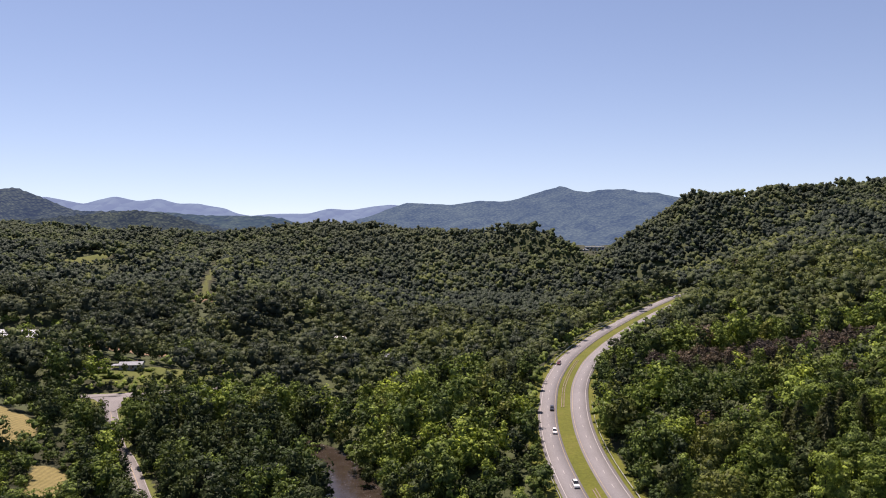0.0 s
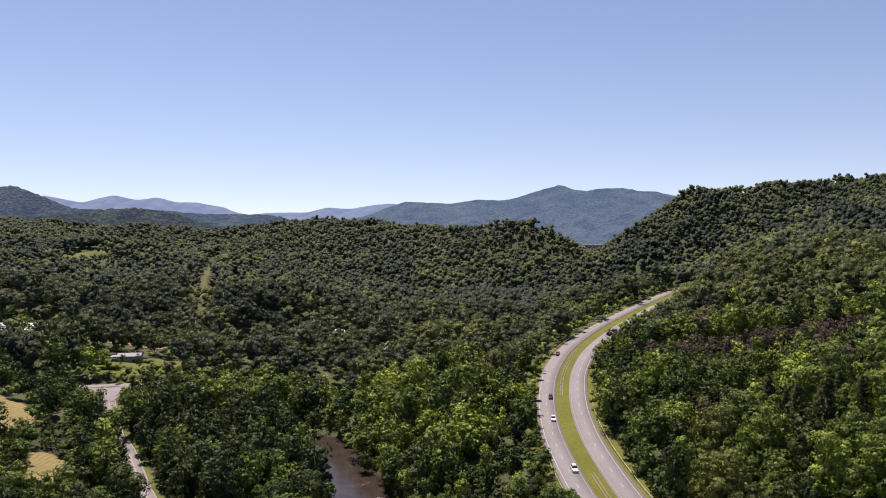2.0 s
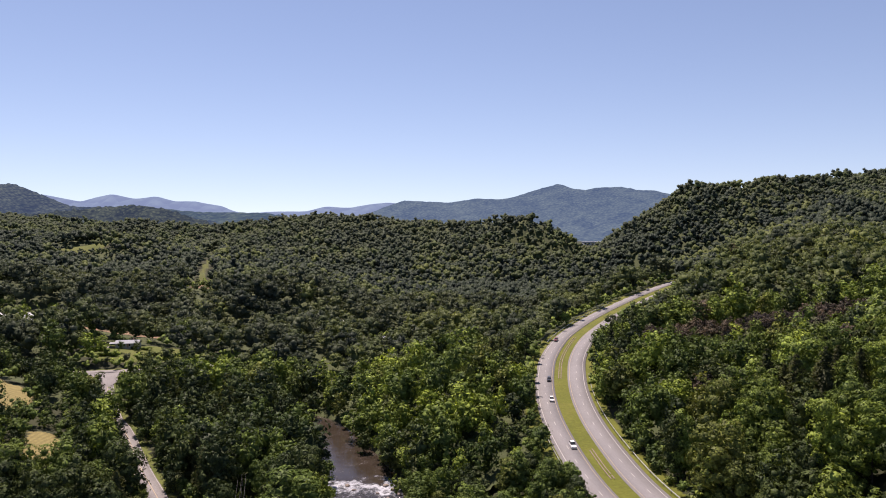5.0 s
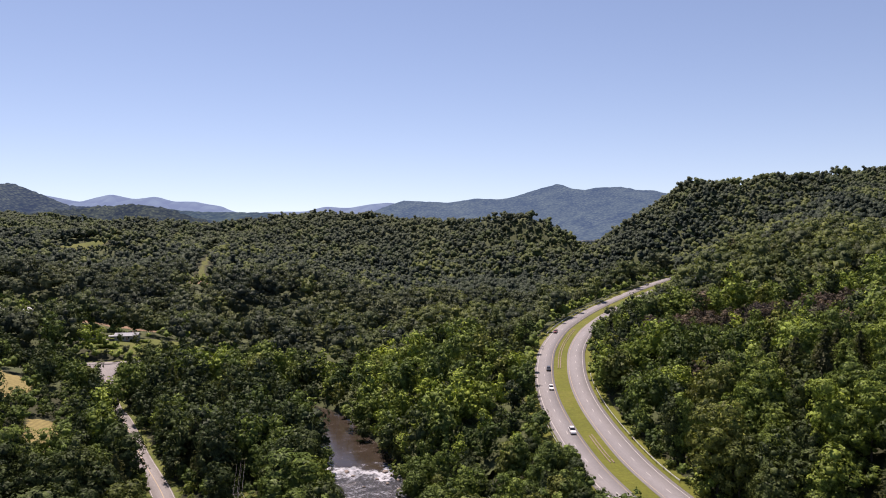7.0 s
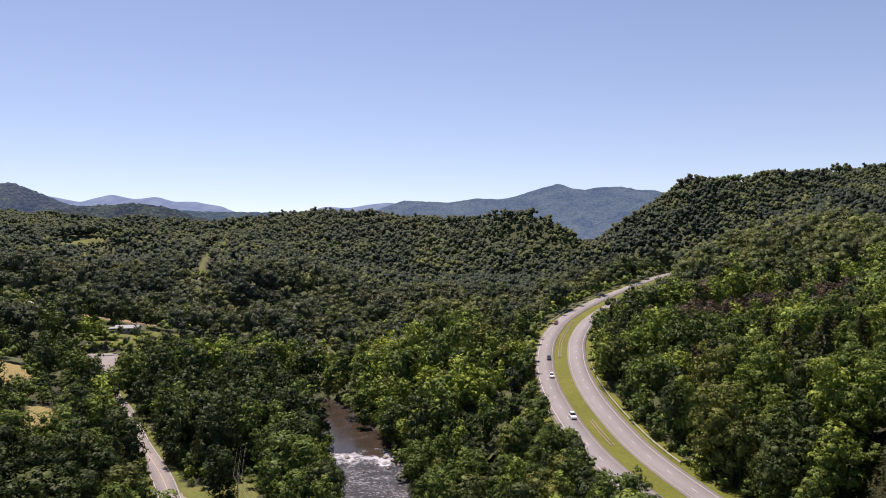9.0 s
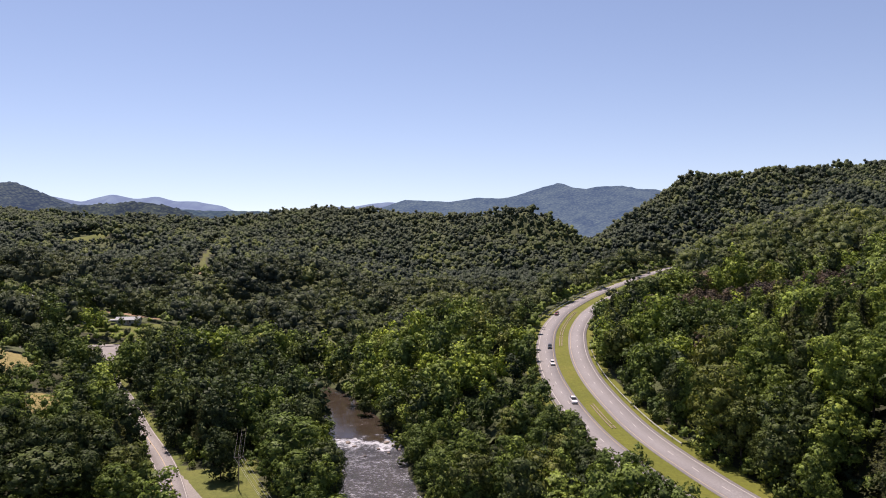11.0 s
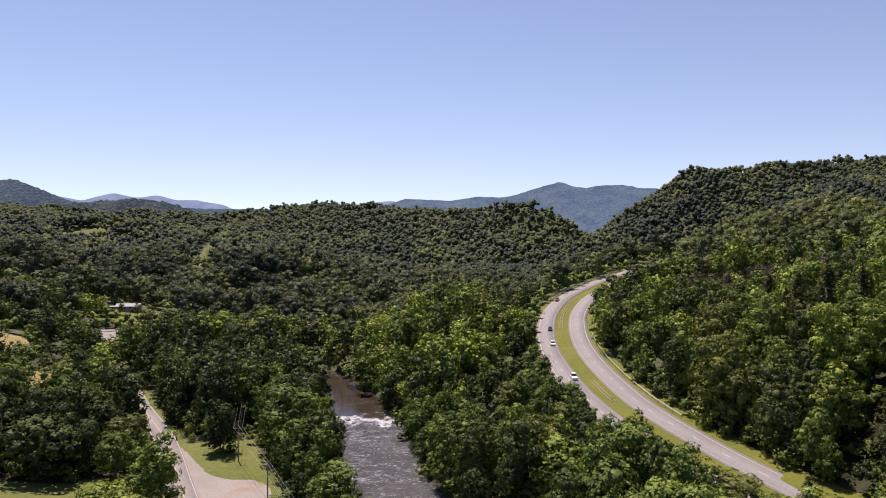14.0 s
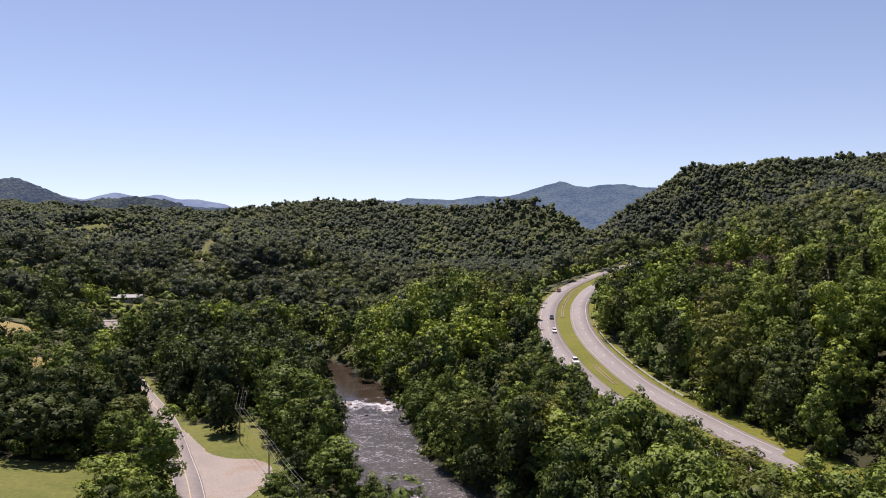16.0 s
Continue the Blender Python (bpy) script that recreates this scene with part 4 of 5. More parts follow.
def build_canopy():
    """The closed leafy layer between the crowns of the farther woods."""
    rng = np.random.default_rng(21)
    rows = np.concatenate([np.arange(NEAR_END - 4, 480, 4.0), np.arange(480, 1345, 6.0)])
    u = np.linspace(-1, 1, 251)
    x = u[None, :] * (0.64 * rows + 26)[:, None]
    y = np.repeat(rows[:, None], len(u), 1)
    x, y = x + rng.uniform(-1.3, 1.3, x.shape), y + rng.uniform(-1.3, 1.3, y.shape)
    room = room_for_trees(x, y)
    tall = np.array([[min(tree_scale(a, b, 0.0, c, rng), 0.7) for a, b, c in zip(*r)] for r in zip(x, y, room)])
    high = step(2.0, 12.0, room) * tall * (4.2 + 4.8 * step(600, 760, y))
    for _ in range(3):
        wide = np.pad(high, 1, mode="edge")
        high = np.minimum(high, (wide[:-2, 1:-1] + wide[2:, 1:-1] + wide[1:-1, :-2] + wide[1:-1, 2:] + high) / 5)
    high = high * step(0.4, 0.62, tall)
    z = land(x, y) - 0.6 + high * (1 + rng.normal(0, 0.06, x.shape))
    r, c = x.shape
    i = (np.arange(r - 1)[:, None] * c + np.arange(c - 1)[None, :]).ravel()
    keep = (np.maximum.reduce([room.ravel()[i], room.ravel()[i + 1], room.ravel()[i + c], room.ravel()[i + c + 1]]) > 0.6)
    i = i[keep]
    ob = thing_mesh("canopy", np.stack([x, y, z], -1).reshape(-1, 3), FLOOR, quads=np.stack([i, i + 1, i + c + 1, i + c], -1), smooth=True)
    tagged(ob, "closed layer of dark leaves under the taller crowns", "woodland", kind="stuff")


def build_woods():
    rng = np.random.default_rng(11)
    kinds = {}
    for kind in SPECIES:
        trees = []
        for k in range(4):
            g = np.random.default_rng(100 + k + 10 * SPECIES.index(kind))
            root = new("tree")
            tv, tq = trunk(g, 0.22, 13.0, 4.0, 3.0)
            thing_mesh("trunk", tv, BARK, quads=tq, parent=root, smooth=True)
            v, t, q, vn = tree_variant(kind, g, 3)
            thing_mesh("crown", v, LEAVES[kind], t, q, parent=root, normals=vn)
            trees.append(tagged(root, LABELS[kind], "tree", "trees of the near woods"))
        kinds[kind] = trees
    used = set()
    taken = np.array([(x, y, 4.2 * w) for x, y, w, _, _ in SPECIALS])
    p, free, z = scatter(rng, 82, NEAR_END, 6.9, 18)
    for (x, y), f, h in zip(p, free, z):
        if f < rng.uniform(0.5, 2.5) or (np.hypot(taken[:, 0] - x, taken[:, 1] - y) < taken[:, 2]).any():
            continue
        kind = species(x, y, rng)
        k = rng.integers(4)
        s = tree_scale(x, y, h, f, rng)
        m = pose(x, y, h - 0.2, 0, 0, rng.uniform(0, 360)) @ Matrix.Diagonal((s * rng.uniform(0.92, 1.16), s * rng.uniform(0.92, 1.16), s, 1))
        if (kind, k) not in used:
            used.add((kind, k))
            kinds[kind][k].matrix_basis = m
        else:
            copy = copy_thing(kinds[kind][k], m)
            copy.matrix_basis = m
    # trees that stand out by their size or place
    for x, y, wide, high, kind in SPECIALS:
        m = pose(x, y, land_at(x, y) - (3.0 if wide == 1.25 else 0.2), 0, 0, rng.uniform(0, 360)) @ Matrix.Diagonal((wide, wide, high, 1))
        k = rng.integers(4)
        used.add((kind, k))
        copy_thing(kinds[kind][k], m).matrix_basis = m
    for kind, trees in kinds.items():
        for k, t in enumerate(trees):
            if (kind, k) not in used:
                for o in (*t.children_recursive, t):
                    bpy.data.objects.remove(o)
    # shrubs along the woods' edges
    edge = []
    for y0, y1, cell in ((100, NEAR_END, 4.2), (NEAR_END, 700, 5.2)):
        p, free, z = scatter(rng, y0, y1, cell, 14)
        x, y = p[:, 0], p[:, 1]
        cut = (to_line(x, y, np.array(POLE_CUT, float))[0] < 5) & (y > 205) & (rng.random(len(x)) < 0.55)
        bank = to_line(x, y, RIVER_LINE)[0]
        keep = ((free > -0.5) & (free < 6.0)) | cut | ((bank > 9.6) & (bank < 14))
        keep &= (z > 1.9) & (free > -4.5) & (to_line(x, y, LOCAL_LINE)[0] > 5.5)
        for k in np.flatnonzero(keep):
            edge.append((x[k], y[k], z[k], rng.uniform(0.5, 1.15) * (0.8 if cut[k] else 1.0)))
    join_trees("shrubs", "scrub", [e for e in edge if e[1] < 300][::2], 2, 77, "bright green shrubs along the road and river banks")
    near = [(x, y, h - 1.0, s * 0.52) for x, y, h, s in edge if y < 300][1::2]
    join_trees("shrubs", "mid", near, 1, 78, "green undergrowth at the edge of the woods")
    join_trees("shrubs", "mid", [(x, y, h - 1.0, s * 0.52) for x, y, h, s in edge if y >= 300], 0, 79, "green bushes at the edge of the far woods")
    # the strip of dead trees along the hillside
    p = np.stack([rng.uniform(94, 236, 300), rng.uniform(-9, 9, 300)], -1)
    p[:, 1] += -dead_band(p[:, 0], 0.0)
    keep = room_for_trees(p[:, 0], p[:, 1]) > 2
    dead = [(x, y, land_at(x, y) - 0.3, rng.uniform(0.38, 0.62)) for x, y in p[keep]]
    join_trees("dead_trees", "bare", dead, 1, 81, "strip of brown dead trees along the hillside")
    # young growth under the trees
    p, free, z = scatter(rng, 100, 330, 5.4, 14)
    q, bare, up = scatter(rng, 140, 220, 4.6, 14)
    p, free, z = np.vstack([p, q[q[:, 0] > 74]]), np.append(free, bare[q[:, 0] > 74]), np.append(z, up[q[:, 0] > 74])
    low = [(x, y, h - 0.8, rng.uniform(0.26, 0.44) * (1.15 if x > 66 else 1.0)) for (x, y), f, h in zip(p, free, z) if f > 2.5 and h > 3.5]
    low = [e for e in low if e[1] < 236 or e[0] < -110 or (e[1] < 304 and e[0] < 66)]
    join_trees("undergrowth", "mid", [e for e in low[::2] if e[0] <= 66], 1, 90, "young green growth under the trees of the woods")
    join_trees("undergrowth", "dark", [e for e in low[1::2] if e[0] <= 66], 1, 91, "young dark green growth under the trees of the woods")
    join_trees("undergrowth", "dark", [e for e in low[::2] if e[0] > 66], 1, 92, "young dark green growth on the steep slope")
    join_trees("undergrowth", "mid", [e for e in low[1::2] if e[0] > 66], 1, 93, "young green growth on the steep slope")
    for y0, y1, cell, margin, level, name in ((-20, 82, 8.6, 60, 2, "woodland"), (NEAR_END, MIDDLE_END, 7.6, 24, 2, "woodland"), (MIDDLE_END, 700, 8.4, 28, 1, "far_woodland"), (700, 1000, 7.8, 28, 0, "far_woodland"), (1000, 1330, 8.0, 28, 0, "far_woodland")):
        p, free, z = scatter(rng, y0, y1, cell, margin)
        if level == 0:
            seen = front_slope(p[:, 0], p[:, 1], z)
            p, free, z = p[seen], free[seen], z[seen]
        groups = {k: [] for k in SPECIES}
        for (x, y), f, h in zip(p, free, z):
            if f > rng.uniform(0.0, 2.5) and (level == 0 or rng.random() < 0.95) and not (np.hypot(MIDDLE_SPECIALS[:, 0] - x, MIDDLE_SPECIALS[:, 1] - y) < 5).any():
                s = min(tree_scale(x, y, h, f, rng) * 1.05 * (rng.uniform(0.75, 1.2) if level < 2 else 1.0), 1.2 if level == 0 else 1.5)
                kind = species(x, y, rng)
                groups[kind].append((x, y, h, s * (1.05 if kind == "bare" else 1.0)))
        if y0 == 1000:
            # closer ranks on the steep end of the hill
            for x, y in zip(rng.uniform(215, 400, 420), rng.uniform(955, 1060, 420)):
                groups["dark" if rng.random() < 0.7 else "mid"].append((x, y, land_at(x, y) - 1.0, rng.uniform(0.7, 1.0)))
            # the wooded floor of the far valley
            for x, y in zip(rng.uniform(170, 620, 700), rng.uniform(1330, 1790, 700)):
                if abs(x - 365) > 95 or y < 1740:
                    groups["dark" if rng.random() < 0.6 else "mid"].append((x, y, land_at(x, y) - 1.0, rng.uniform(0.45, 0.75)))
        if y0 == NEAR_END:
            for x, y, s, kind in MIDDLE_SPECIALS.tolist():
                groups[SPECIES[int(kind)]].append((x, y, land_at(x, y), s))
        for n, (kind, places) in enumerate(groups.items()):
            if places:
                join_trees(name, kind, places, level, 40 + n + 10 * level, LABELS[kind].replace("tree", "trees") + (", in the valley", ", on the near slopes", ", on the far hills")[2 - level if y0 > 0 else 0])


build_woods()
build_canopy()

# ---- far ridges under blue air ----


def far_ridge(name, skyline, y, depth, foot, mat, label, rough, cell):
    """A range of hills: a crest line over its width, spurs and hollows down to the foot, lumpy canopy."""
    rng = np.random.default_rng(int(y))
    xs = np.arange(skyline[0][0], skyline[-1][0], cell)
    crest = np.interp(xs, [a for a, _ in skyline], [b for _, b in skyline])
    crest = np.convolve(np.pad(crest, 1, mode="edge"), [0.25, 0.5, 0.25], "valid")
    m = int(depth / cell) + 2
    v = np.linspace(0, 1, m)[None, :]
    X = np.repeat(xs[:, None], m, 1)
    tall = crest[:, None] - foot
    size = depth * 0.42
    hollow = 0
    for k, amount in ((1.0, 0.34), (2.3, 0.20), (5.1, 0.10)):
        warp = 0.9 * np.sin(v * 4.0 * k + xs[:, None] / size * 0.7) + 0.5 * np.sin(xs[:, None] / size * 1.9 + 2.0 * k)
        hollow = hollow + amount * np.abs(np.sin(X / size * 2.2 * k + warp + k))
    hollow = hollow * np.sin(np.pi * np.clip(v * 1.02, 0, 1)) ** 0.8
    Z = foot + tall * np.clip(v ** 0.85 - hollow, 0.0, 1.0)
    Z += rough * rng.normal(size=Z.shape) * np.where(v > 0.985, 0.45, 1.0)
    Y = y - depth * (1 - v) + 0 * X
    c = m
    r = len(xs)
    i = (np.arange(r - 1)[:, None] * c + np.arange(c - 1)[None, :]).ravel()
    ob = thing_mesh("backdrop", np.stack([X, Y, Z], -1).reshape(-1, 3), mat, quads=np.stack([i, i + c, i + c + 1, i + 1], -1), smooth=rough < 1)
    return tagged(ob, label, "mountain range", kind="structure")
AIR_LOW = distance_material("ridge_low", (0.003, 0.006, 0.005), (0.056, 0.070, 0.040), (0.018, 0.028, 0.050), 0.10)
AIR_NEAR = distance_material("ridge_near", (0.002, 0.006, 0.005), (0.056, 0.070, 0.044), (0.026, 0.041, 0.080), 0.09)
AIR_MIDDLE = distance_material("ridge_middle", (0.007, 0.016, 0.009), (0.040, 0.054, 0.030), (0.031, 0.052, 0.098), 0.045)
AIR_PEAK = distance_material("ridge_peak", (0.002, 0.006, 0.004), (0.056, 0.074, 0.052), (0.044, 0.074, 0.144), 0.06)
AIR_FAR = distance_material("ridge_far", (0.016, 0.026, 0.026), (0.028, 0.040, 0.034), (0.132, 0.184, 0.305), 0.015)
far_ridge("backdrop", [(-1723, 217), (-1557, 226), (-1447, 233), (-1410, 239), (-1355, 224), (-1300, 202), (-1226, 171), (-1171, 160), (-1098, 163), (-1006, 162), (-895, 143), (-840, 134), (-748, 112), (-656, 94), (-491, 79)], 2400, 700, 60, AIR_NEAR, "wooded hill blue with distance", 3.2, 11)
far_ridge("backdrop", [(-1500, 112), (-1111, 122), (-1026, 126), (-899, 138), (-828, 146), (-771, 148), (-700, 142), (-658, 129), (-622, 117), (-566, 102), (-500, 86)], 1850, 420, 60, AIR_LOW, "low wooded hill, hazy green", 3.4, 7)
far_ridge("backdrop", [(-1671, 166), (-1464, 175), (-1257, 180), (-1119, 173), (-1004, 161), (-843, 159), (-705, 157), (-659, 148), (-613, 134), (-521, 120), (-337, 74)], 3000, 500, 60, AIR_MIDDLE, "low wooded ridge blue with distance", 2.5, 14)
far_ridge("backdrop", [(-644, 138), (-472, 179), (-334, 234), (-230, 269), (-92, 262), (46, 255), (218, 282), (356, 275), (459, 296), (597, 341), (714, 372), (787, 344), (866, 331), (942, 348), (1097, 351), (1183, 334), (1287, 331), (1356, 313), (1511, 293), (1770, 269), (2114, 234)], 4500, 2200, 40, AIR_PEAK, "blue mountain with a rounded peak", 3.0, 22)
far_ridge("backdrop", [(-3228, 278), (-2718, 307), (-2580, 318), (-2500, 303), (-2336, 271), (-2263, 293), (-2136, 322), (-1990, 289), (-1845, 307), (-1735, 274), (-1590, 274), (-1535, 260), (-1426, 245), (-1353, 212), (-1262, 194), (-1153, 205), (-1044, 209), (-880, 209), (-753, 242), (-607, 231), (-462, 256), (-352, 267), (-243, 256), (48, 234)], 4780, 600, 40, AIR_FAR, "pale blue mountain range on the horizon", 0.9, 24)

# ---- highway furniture ----


def on_highway(y, off):
    """A place beside the median at distance y up the road, with the road's heading."""
    k = int(np.argmin(np.abs(H_LINE[:, 1] - y)))
    a, b = H_LINE[max(k - 1, 0)], H_LINE[min(k + 1, len(H_LINE) - 1)]
    t = (b - a) / np.linalg.norm(b - a)
    f = (y - H_LINE[k, 1]) / max(t[1], 0.2)
    p = H_LINE[k] + t * f
    return p[0] + t[1] * off, p[1] - t[0] * off, math.degrees(math.atan2(t[1], t[0]))


def build_guardrail(y0, y1, off, label):
    root = tagged(new("guardrail"), label, "guardrail", "guardrails")
    ys = np.arange(y0, y1, 2.5)
    line = np.array([on_highway(y, off)[:2] for y in ys])
    z = lambda p: profile(MEDIAN_Z, p[:, 1])
    for lift in (0.78, 0.60):
        v, q = ribbon(line, -0.05, 0.05, lambda p: z(p) + lift, 0.13)
        thing_mesh("rail", v, STEEL, quads=q, parent=root)
    v, q = ribbon(line, -0.02, 0.02, lambda p: z(p) + 0.70, 0.16)
    thing_mesh("rail_web", v, STEEL, quads=q, parent=root)
    bm = bmesh.new()
    box(bm, (-0.08, -0.1, -0.3), (0.08, 0.1, 0.72), 0.01)
    first = part("post", bm, WOOD_POLE, root)
    for k, (x, y) in enumerate(line[::2]):
        p = first if k == 0 else new("post", first.data)
        p.parent = root
        p.location = (x, y, profile(MEDIAN_Z, y))


build_guardrail(190, 330, 12.3, "galvanised steel guardrail on wooden posts")
build_guardrail(385, 520, -12.0, "galvanised steel guardrail along the outer curve")
build_guardrail(205, 250, -12.0, "short galvanised steel guardrail beside the bank")


def build_paved_ditch(y0, y1, off, label):
    """Two broken rows of concrete edging along the median's drain."""
    rng = np.random.default_rng(int(y0))
    root = tagged(new("drain_channel"), label, "drain")
    for side in (-0.5, 0.5):
        ys = y0
        while ys < y1:
            long = rng.uniform(2.5, 4.5)
            x, y, a = on_highway(ys + long / 2, off + side)
            bm = bmesh.new()
            box(bm, (-long / 2, -0.17, -0.6), (long / 2, 0.17, 0.05), 0.03)
            slab = part("slab", bm, CONCRETE, root)
            rise = math.degrees(math.atan((profile(MEDIAN_Z, y + 4) - profile(MEDIAN_Z, y - 4)) / 8))
            slab.matrix_basis = pose(x, y, profile(MEDIAN_Z, y) + 0.03, rng.uniform(-3, 3), -rise, a + rng.uniform(-2, 2))
            ys += long * (1.3 if rng.random() < 0.15 else 1.0)


build_paved_ditch(207, 229, 0.2, "cracked pinkish concrete drain edging in the median grass")
build_paved_ditch(319, 400, -0.4, "long worn concrete drain edging in the median grass")


# ---- cars ----


def prism(bm, outline, half, inset=0.0):
    """A body from a side outline (x, z), narrower by inset at the top."""
    top = max(z for _, z in outline)
    low = min(z for _, z in outline)
    rings = []
    for s in (-1, 1):
        rings.append([bm.verts.new((x, s * (half - inset * (z - low) / (top - low)), z)) for x, z in outline])
    bm.faces.new(rings[0]), bm.faces.new(rings[1][::-1])
    k = len(outline)
    for i in range(k):
        bm.faces.new([rings[0][i], rings[1][i], rings[1][(i + 1) % k], rings[0][(i + 1) % k]])
    bmesh.ops.recalc_face_normals(bm, faces=bm.faces[:])


def build_car(paint, label, long, tall):
    root = tagged(new("car"), label, "car", "cars on the highway")
    h = long / 2
    bm = bmesh.new()
    prism(bm, [(-h, 0.35), (-h, 0.80), (-h * 0.92, tall * 0.60), (h * 0.42, tall * 0.60), (h * 0.93, tall * 0.52), (h, 0.62), (h, 0.32), (h * 0.9, 0.25), (-h * 0.9, 0.25)], 0.9, 0.06)
    bmesh.ops.bevel(bm, geom=bm.edges[:], offset=0.05, segments=2, affect="EDGES")
    body = part("body", bm, paint, root)
    bm = bmesh.new()
    prism(bm, [(-h * 0.84, tall * 0.60), (-h * 0.62, tall - 0.03), (h * 0.05, tall - 0.03), (h * 0.42, tall * 0.60)], 0.80, 0.16)
    part("glasshouse", bm, WINDOW, root, "dark tinted windows")
    bm = bmesh.new()
    prism(bm, [(-h * 0.64, tall - 0.05), (-h * 0.58, tall + 0.02), (0.0, tall + 0.02), (h * 0.06, tall - 0.05)], 0.66, 0.05)
    part("roof", bm, paint, root)
    for name, x, mat, lab in (("headlight", h - 0.03, ROOF_PALE, "clear headlight"), ("tail_light", -h + 0.03, TAIL, "red tail light")):
        for s in (-1, 1):
            bm = bmesh.new()
            box(bm, (x - 0.05, s * 0.66 - 0.17, 0.60), (x + 0.05, s * 0.66 + 0.17, 0.76), 0.02)
            part(name, bm, mat, body, lab)
    for x in (-h * 0.62, h * 0.62):
        for s in (-1, 1):
            bm = bmesh.new()
            bmesh.ops.create_cone(bm, cap_ends=True, segments=14, radius1=0.33, radius2=0.33, depth=0.22)
            w = part("wheel", bm, RUBBER, root)
            w.matrix_basis = pose(x, s * 0.80, 0.33, 90, 0, 0)
            bm = bmesh.new()
            bmesh.ops.create_cone(bm, cap_ends=True, segments=10, radius1=0.2, radius2=0.2, depth=0.24)
            part("rim", bm, STEEL, w, "grey wheel rim")
    return root


def paint(name, colour):
    m = plain(name, colour, 0.3, 0.0, 1.0, 0.04)
    m.node_tree.nodes["Principled BSDF"].inputs["Coat Weight"].default_value = 0.6
    return m


TAIL = plain("red_lamp", (0.35, 0.02, 0.02), 0.3)
for colour, label, y, off, size in (
    ((0.02, 0.02, 0.022), "black sedan driving on the highway", 315, -5.0, (4.7, 1.45)),
    ((0.70, 0.70, 0.70), "white sedan driving on the highway", 286, -5.0, (4.8, 1.48)),
    ((0.68, 0.69, 0.70), "white sport utility car on the highway", 234, -5.1, (5.0, 1.72)),
    ((0.05, 0.05, 0.055), "dark grey car far up the highway", 596, -8.6, (4.8, 1.55)),
    ((0.16, 0.03, 0.03), "dark red car on the outer lane", 392, -8.6, (4.7, 1.5)),
    ((0.64, 0.64, 0.63), "white car far up the highway", 655, -5.1, (4.9, 1.6)),
):
    car = build_car(paint("car_paint", colour), label, *size)
    x, y, a = on_highway(y, off)
    slope = math.degrees(math.atan((profile(MEDIAN_Z, y + 4) - profile(MEDIAN_Z, y - 4)) / 8))
    car.matrix_basis = pose(x, y, profile(MEDIAN_Z, y) + 0.06, 0, slope, a + 180)

# ---- power line along the river ----
POLES = [(-26.0, 132.0, 9.5), (-39.0, 163.0, 8.0), (-53.3, 191.0, 9.3), (-78.0, 295.0, 10.0), (-90.0, 352.0, 10.0)]


def build_pole(x, y, tall, turn):
    root = tagged(new("utility_pole"), "weathered wooden utility pole with one crossarm", "utility pole", "poles of the power line")
    bm = bmesh.new()
    bmesh.ops.create_cone(bm, cap_ends=True, segments=10, radius1=0.17, radius2=0.11, depth=tall + 1)
    bmesh.ops.translate(bm, verts=bm.verts[:], vec=(0, 0, tall / 2 - 0.5))
    part("shaft", bm, WOOD_POLE, root)
    bm = bmesh.new()
    box(bm, (-1.2, -0.06, tall - 0.75), (1.2, 0.06, tall - 0.6), 0.01)
    part("crossarm", bm, WOOD_POLE, root)
    for k in (-1.1, 0.0, 1.1):
        bm = bmesh.new()
        bmesh.ops.create_cone(bm, cap_ends=True, segments=8, radius1=0.07, radius2=0.04, depth=0.24)
        bmesh.ops.translate(bm, verts=bm.verts[:], vec=(k, 0, tall - 0.48 if k else tall + 0.1))
        part("insulator", bm, ROOF_PALE, root, "pale ceramic insulator")
    root.matrix_basis = pose(x, y, land_at(x, y), 0, 0, turn)
    return root


for i, (x, y, tall) in enumerate(POLES):
    a, b = POLES[max(i - 1, 0)], POLES[min(i + 1, len(POLES) - 1)]
    build_pole(x, y, tall, math.degrees(math.atan2(b[1] - a[1], b[0] - a[0])) - 90)


def build_wire(a, b, sag):
    """A hanging wire between two points."""
    a, b = np.array(a, float), np.array(b, float)
    u = np.linspace(0, 1, 15)[:, None]
    p = a + (b - a) * u - [0, 0, 1] * (4 * sag * u * (1 - u))
    r, side = 0.022, unit(np.cross(b - a, [0, 0, 1.0]))
    ring = [side * r, np.array([0, 0, r]), -side * r, np.array([0, 0, -r])]
    v = np.concatenate([p + q for q in ring])
    k = len(p)
    quads = [[j * k + i, j * k + i + 1, ((j + 1) % 4) * k + i + 1, ((j + 1) % 4) * k + i] for j in range(4) for i in range(k - 1)]
    return tagged(thing_mesh("wire", v, WIRE, quads=quads), "thin grey power wire hanging between poles", "wire", "wires of the power line")


for (ax, ay, at), (bx, by, bt) in zip(POLES[:-1], POLES[1:]):
    d = unit(np.array([bx - ax, by - ay, 0.0]))
    n = np.array([d[1], -d[0], 0])
    for off, up in ((-1.1, -0.35), (0, 0.2), (1.1, -0.35), (0.15, -1.8)):
        p = np.array([ax, ay, land_at(ax, ay) + at + up]) + n * off
        q = np.array([bx, by, land_at(bx, by) + bt + up]) + n * off
        build_wire(p, q, np.linalg.norm(q - p) * 0.012)

# ---- houses ----


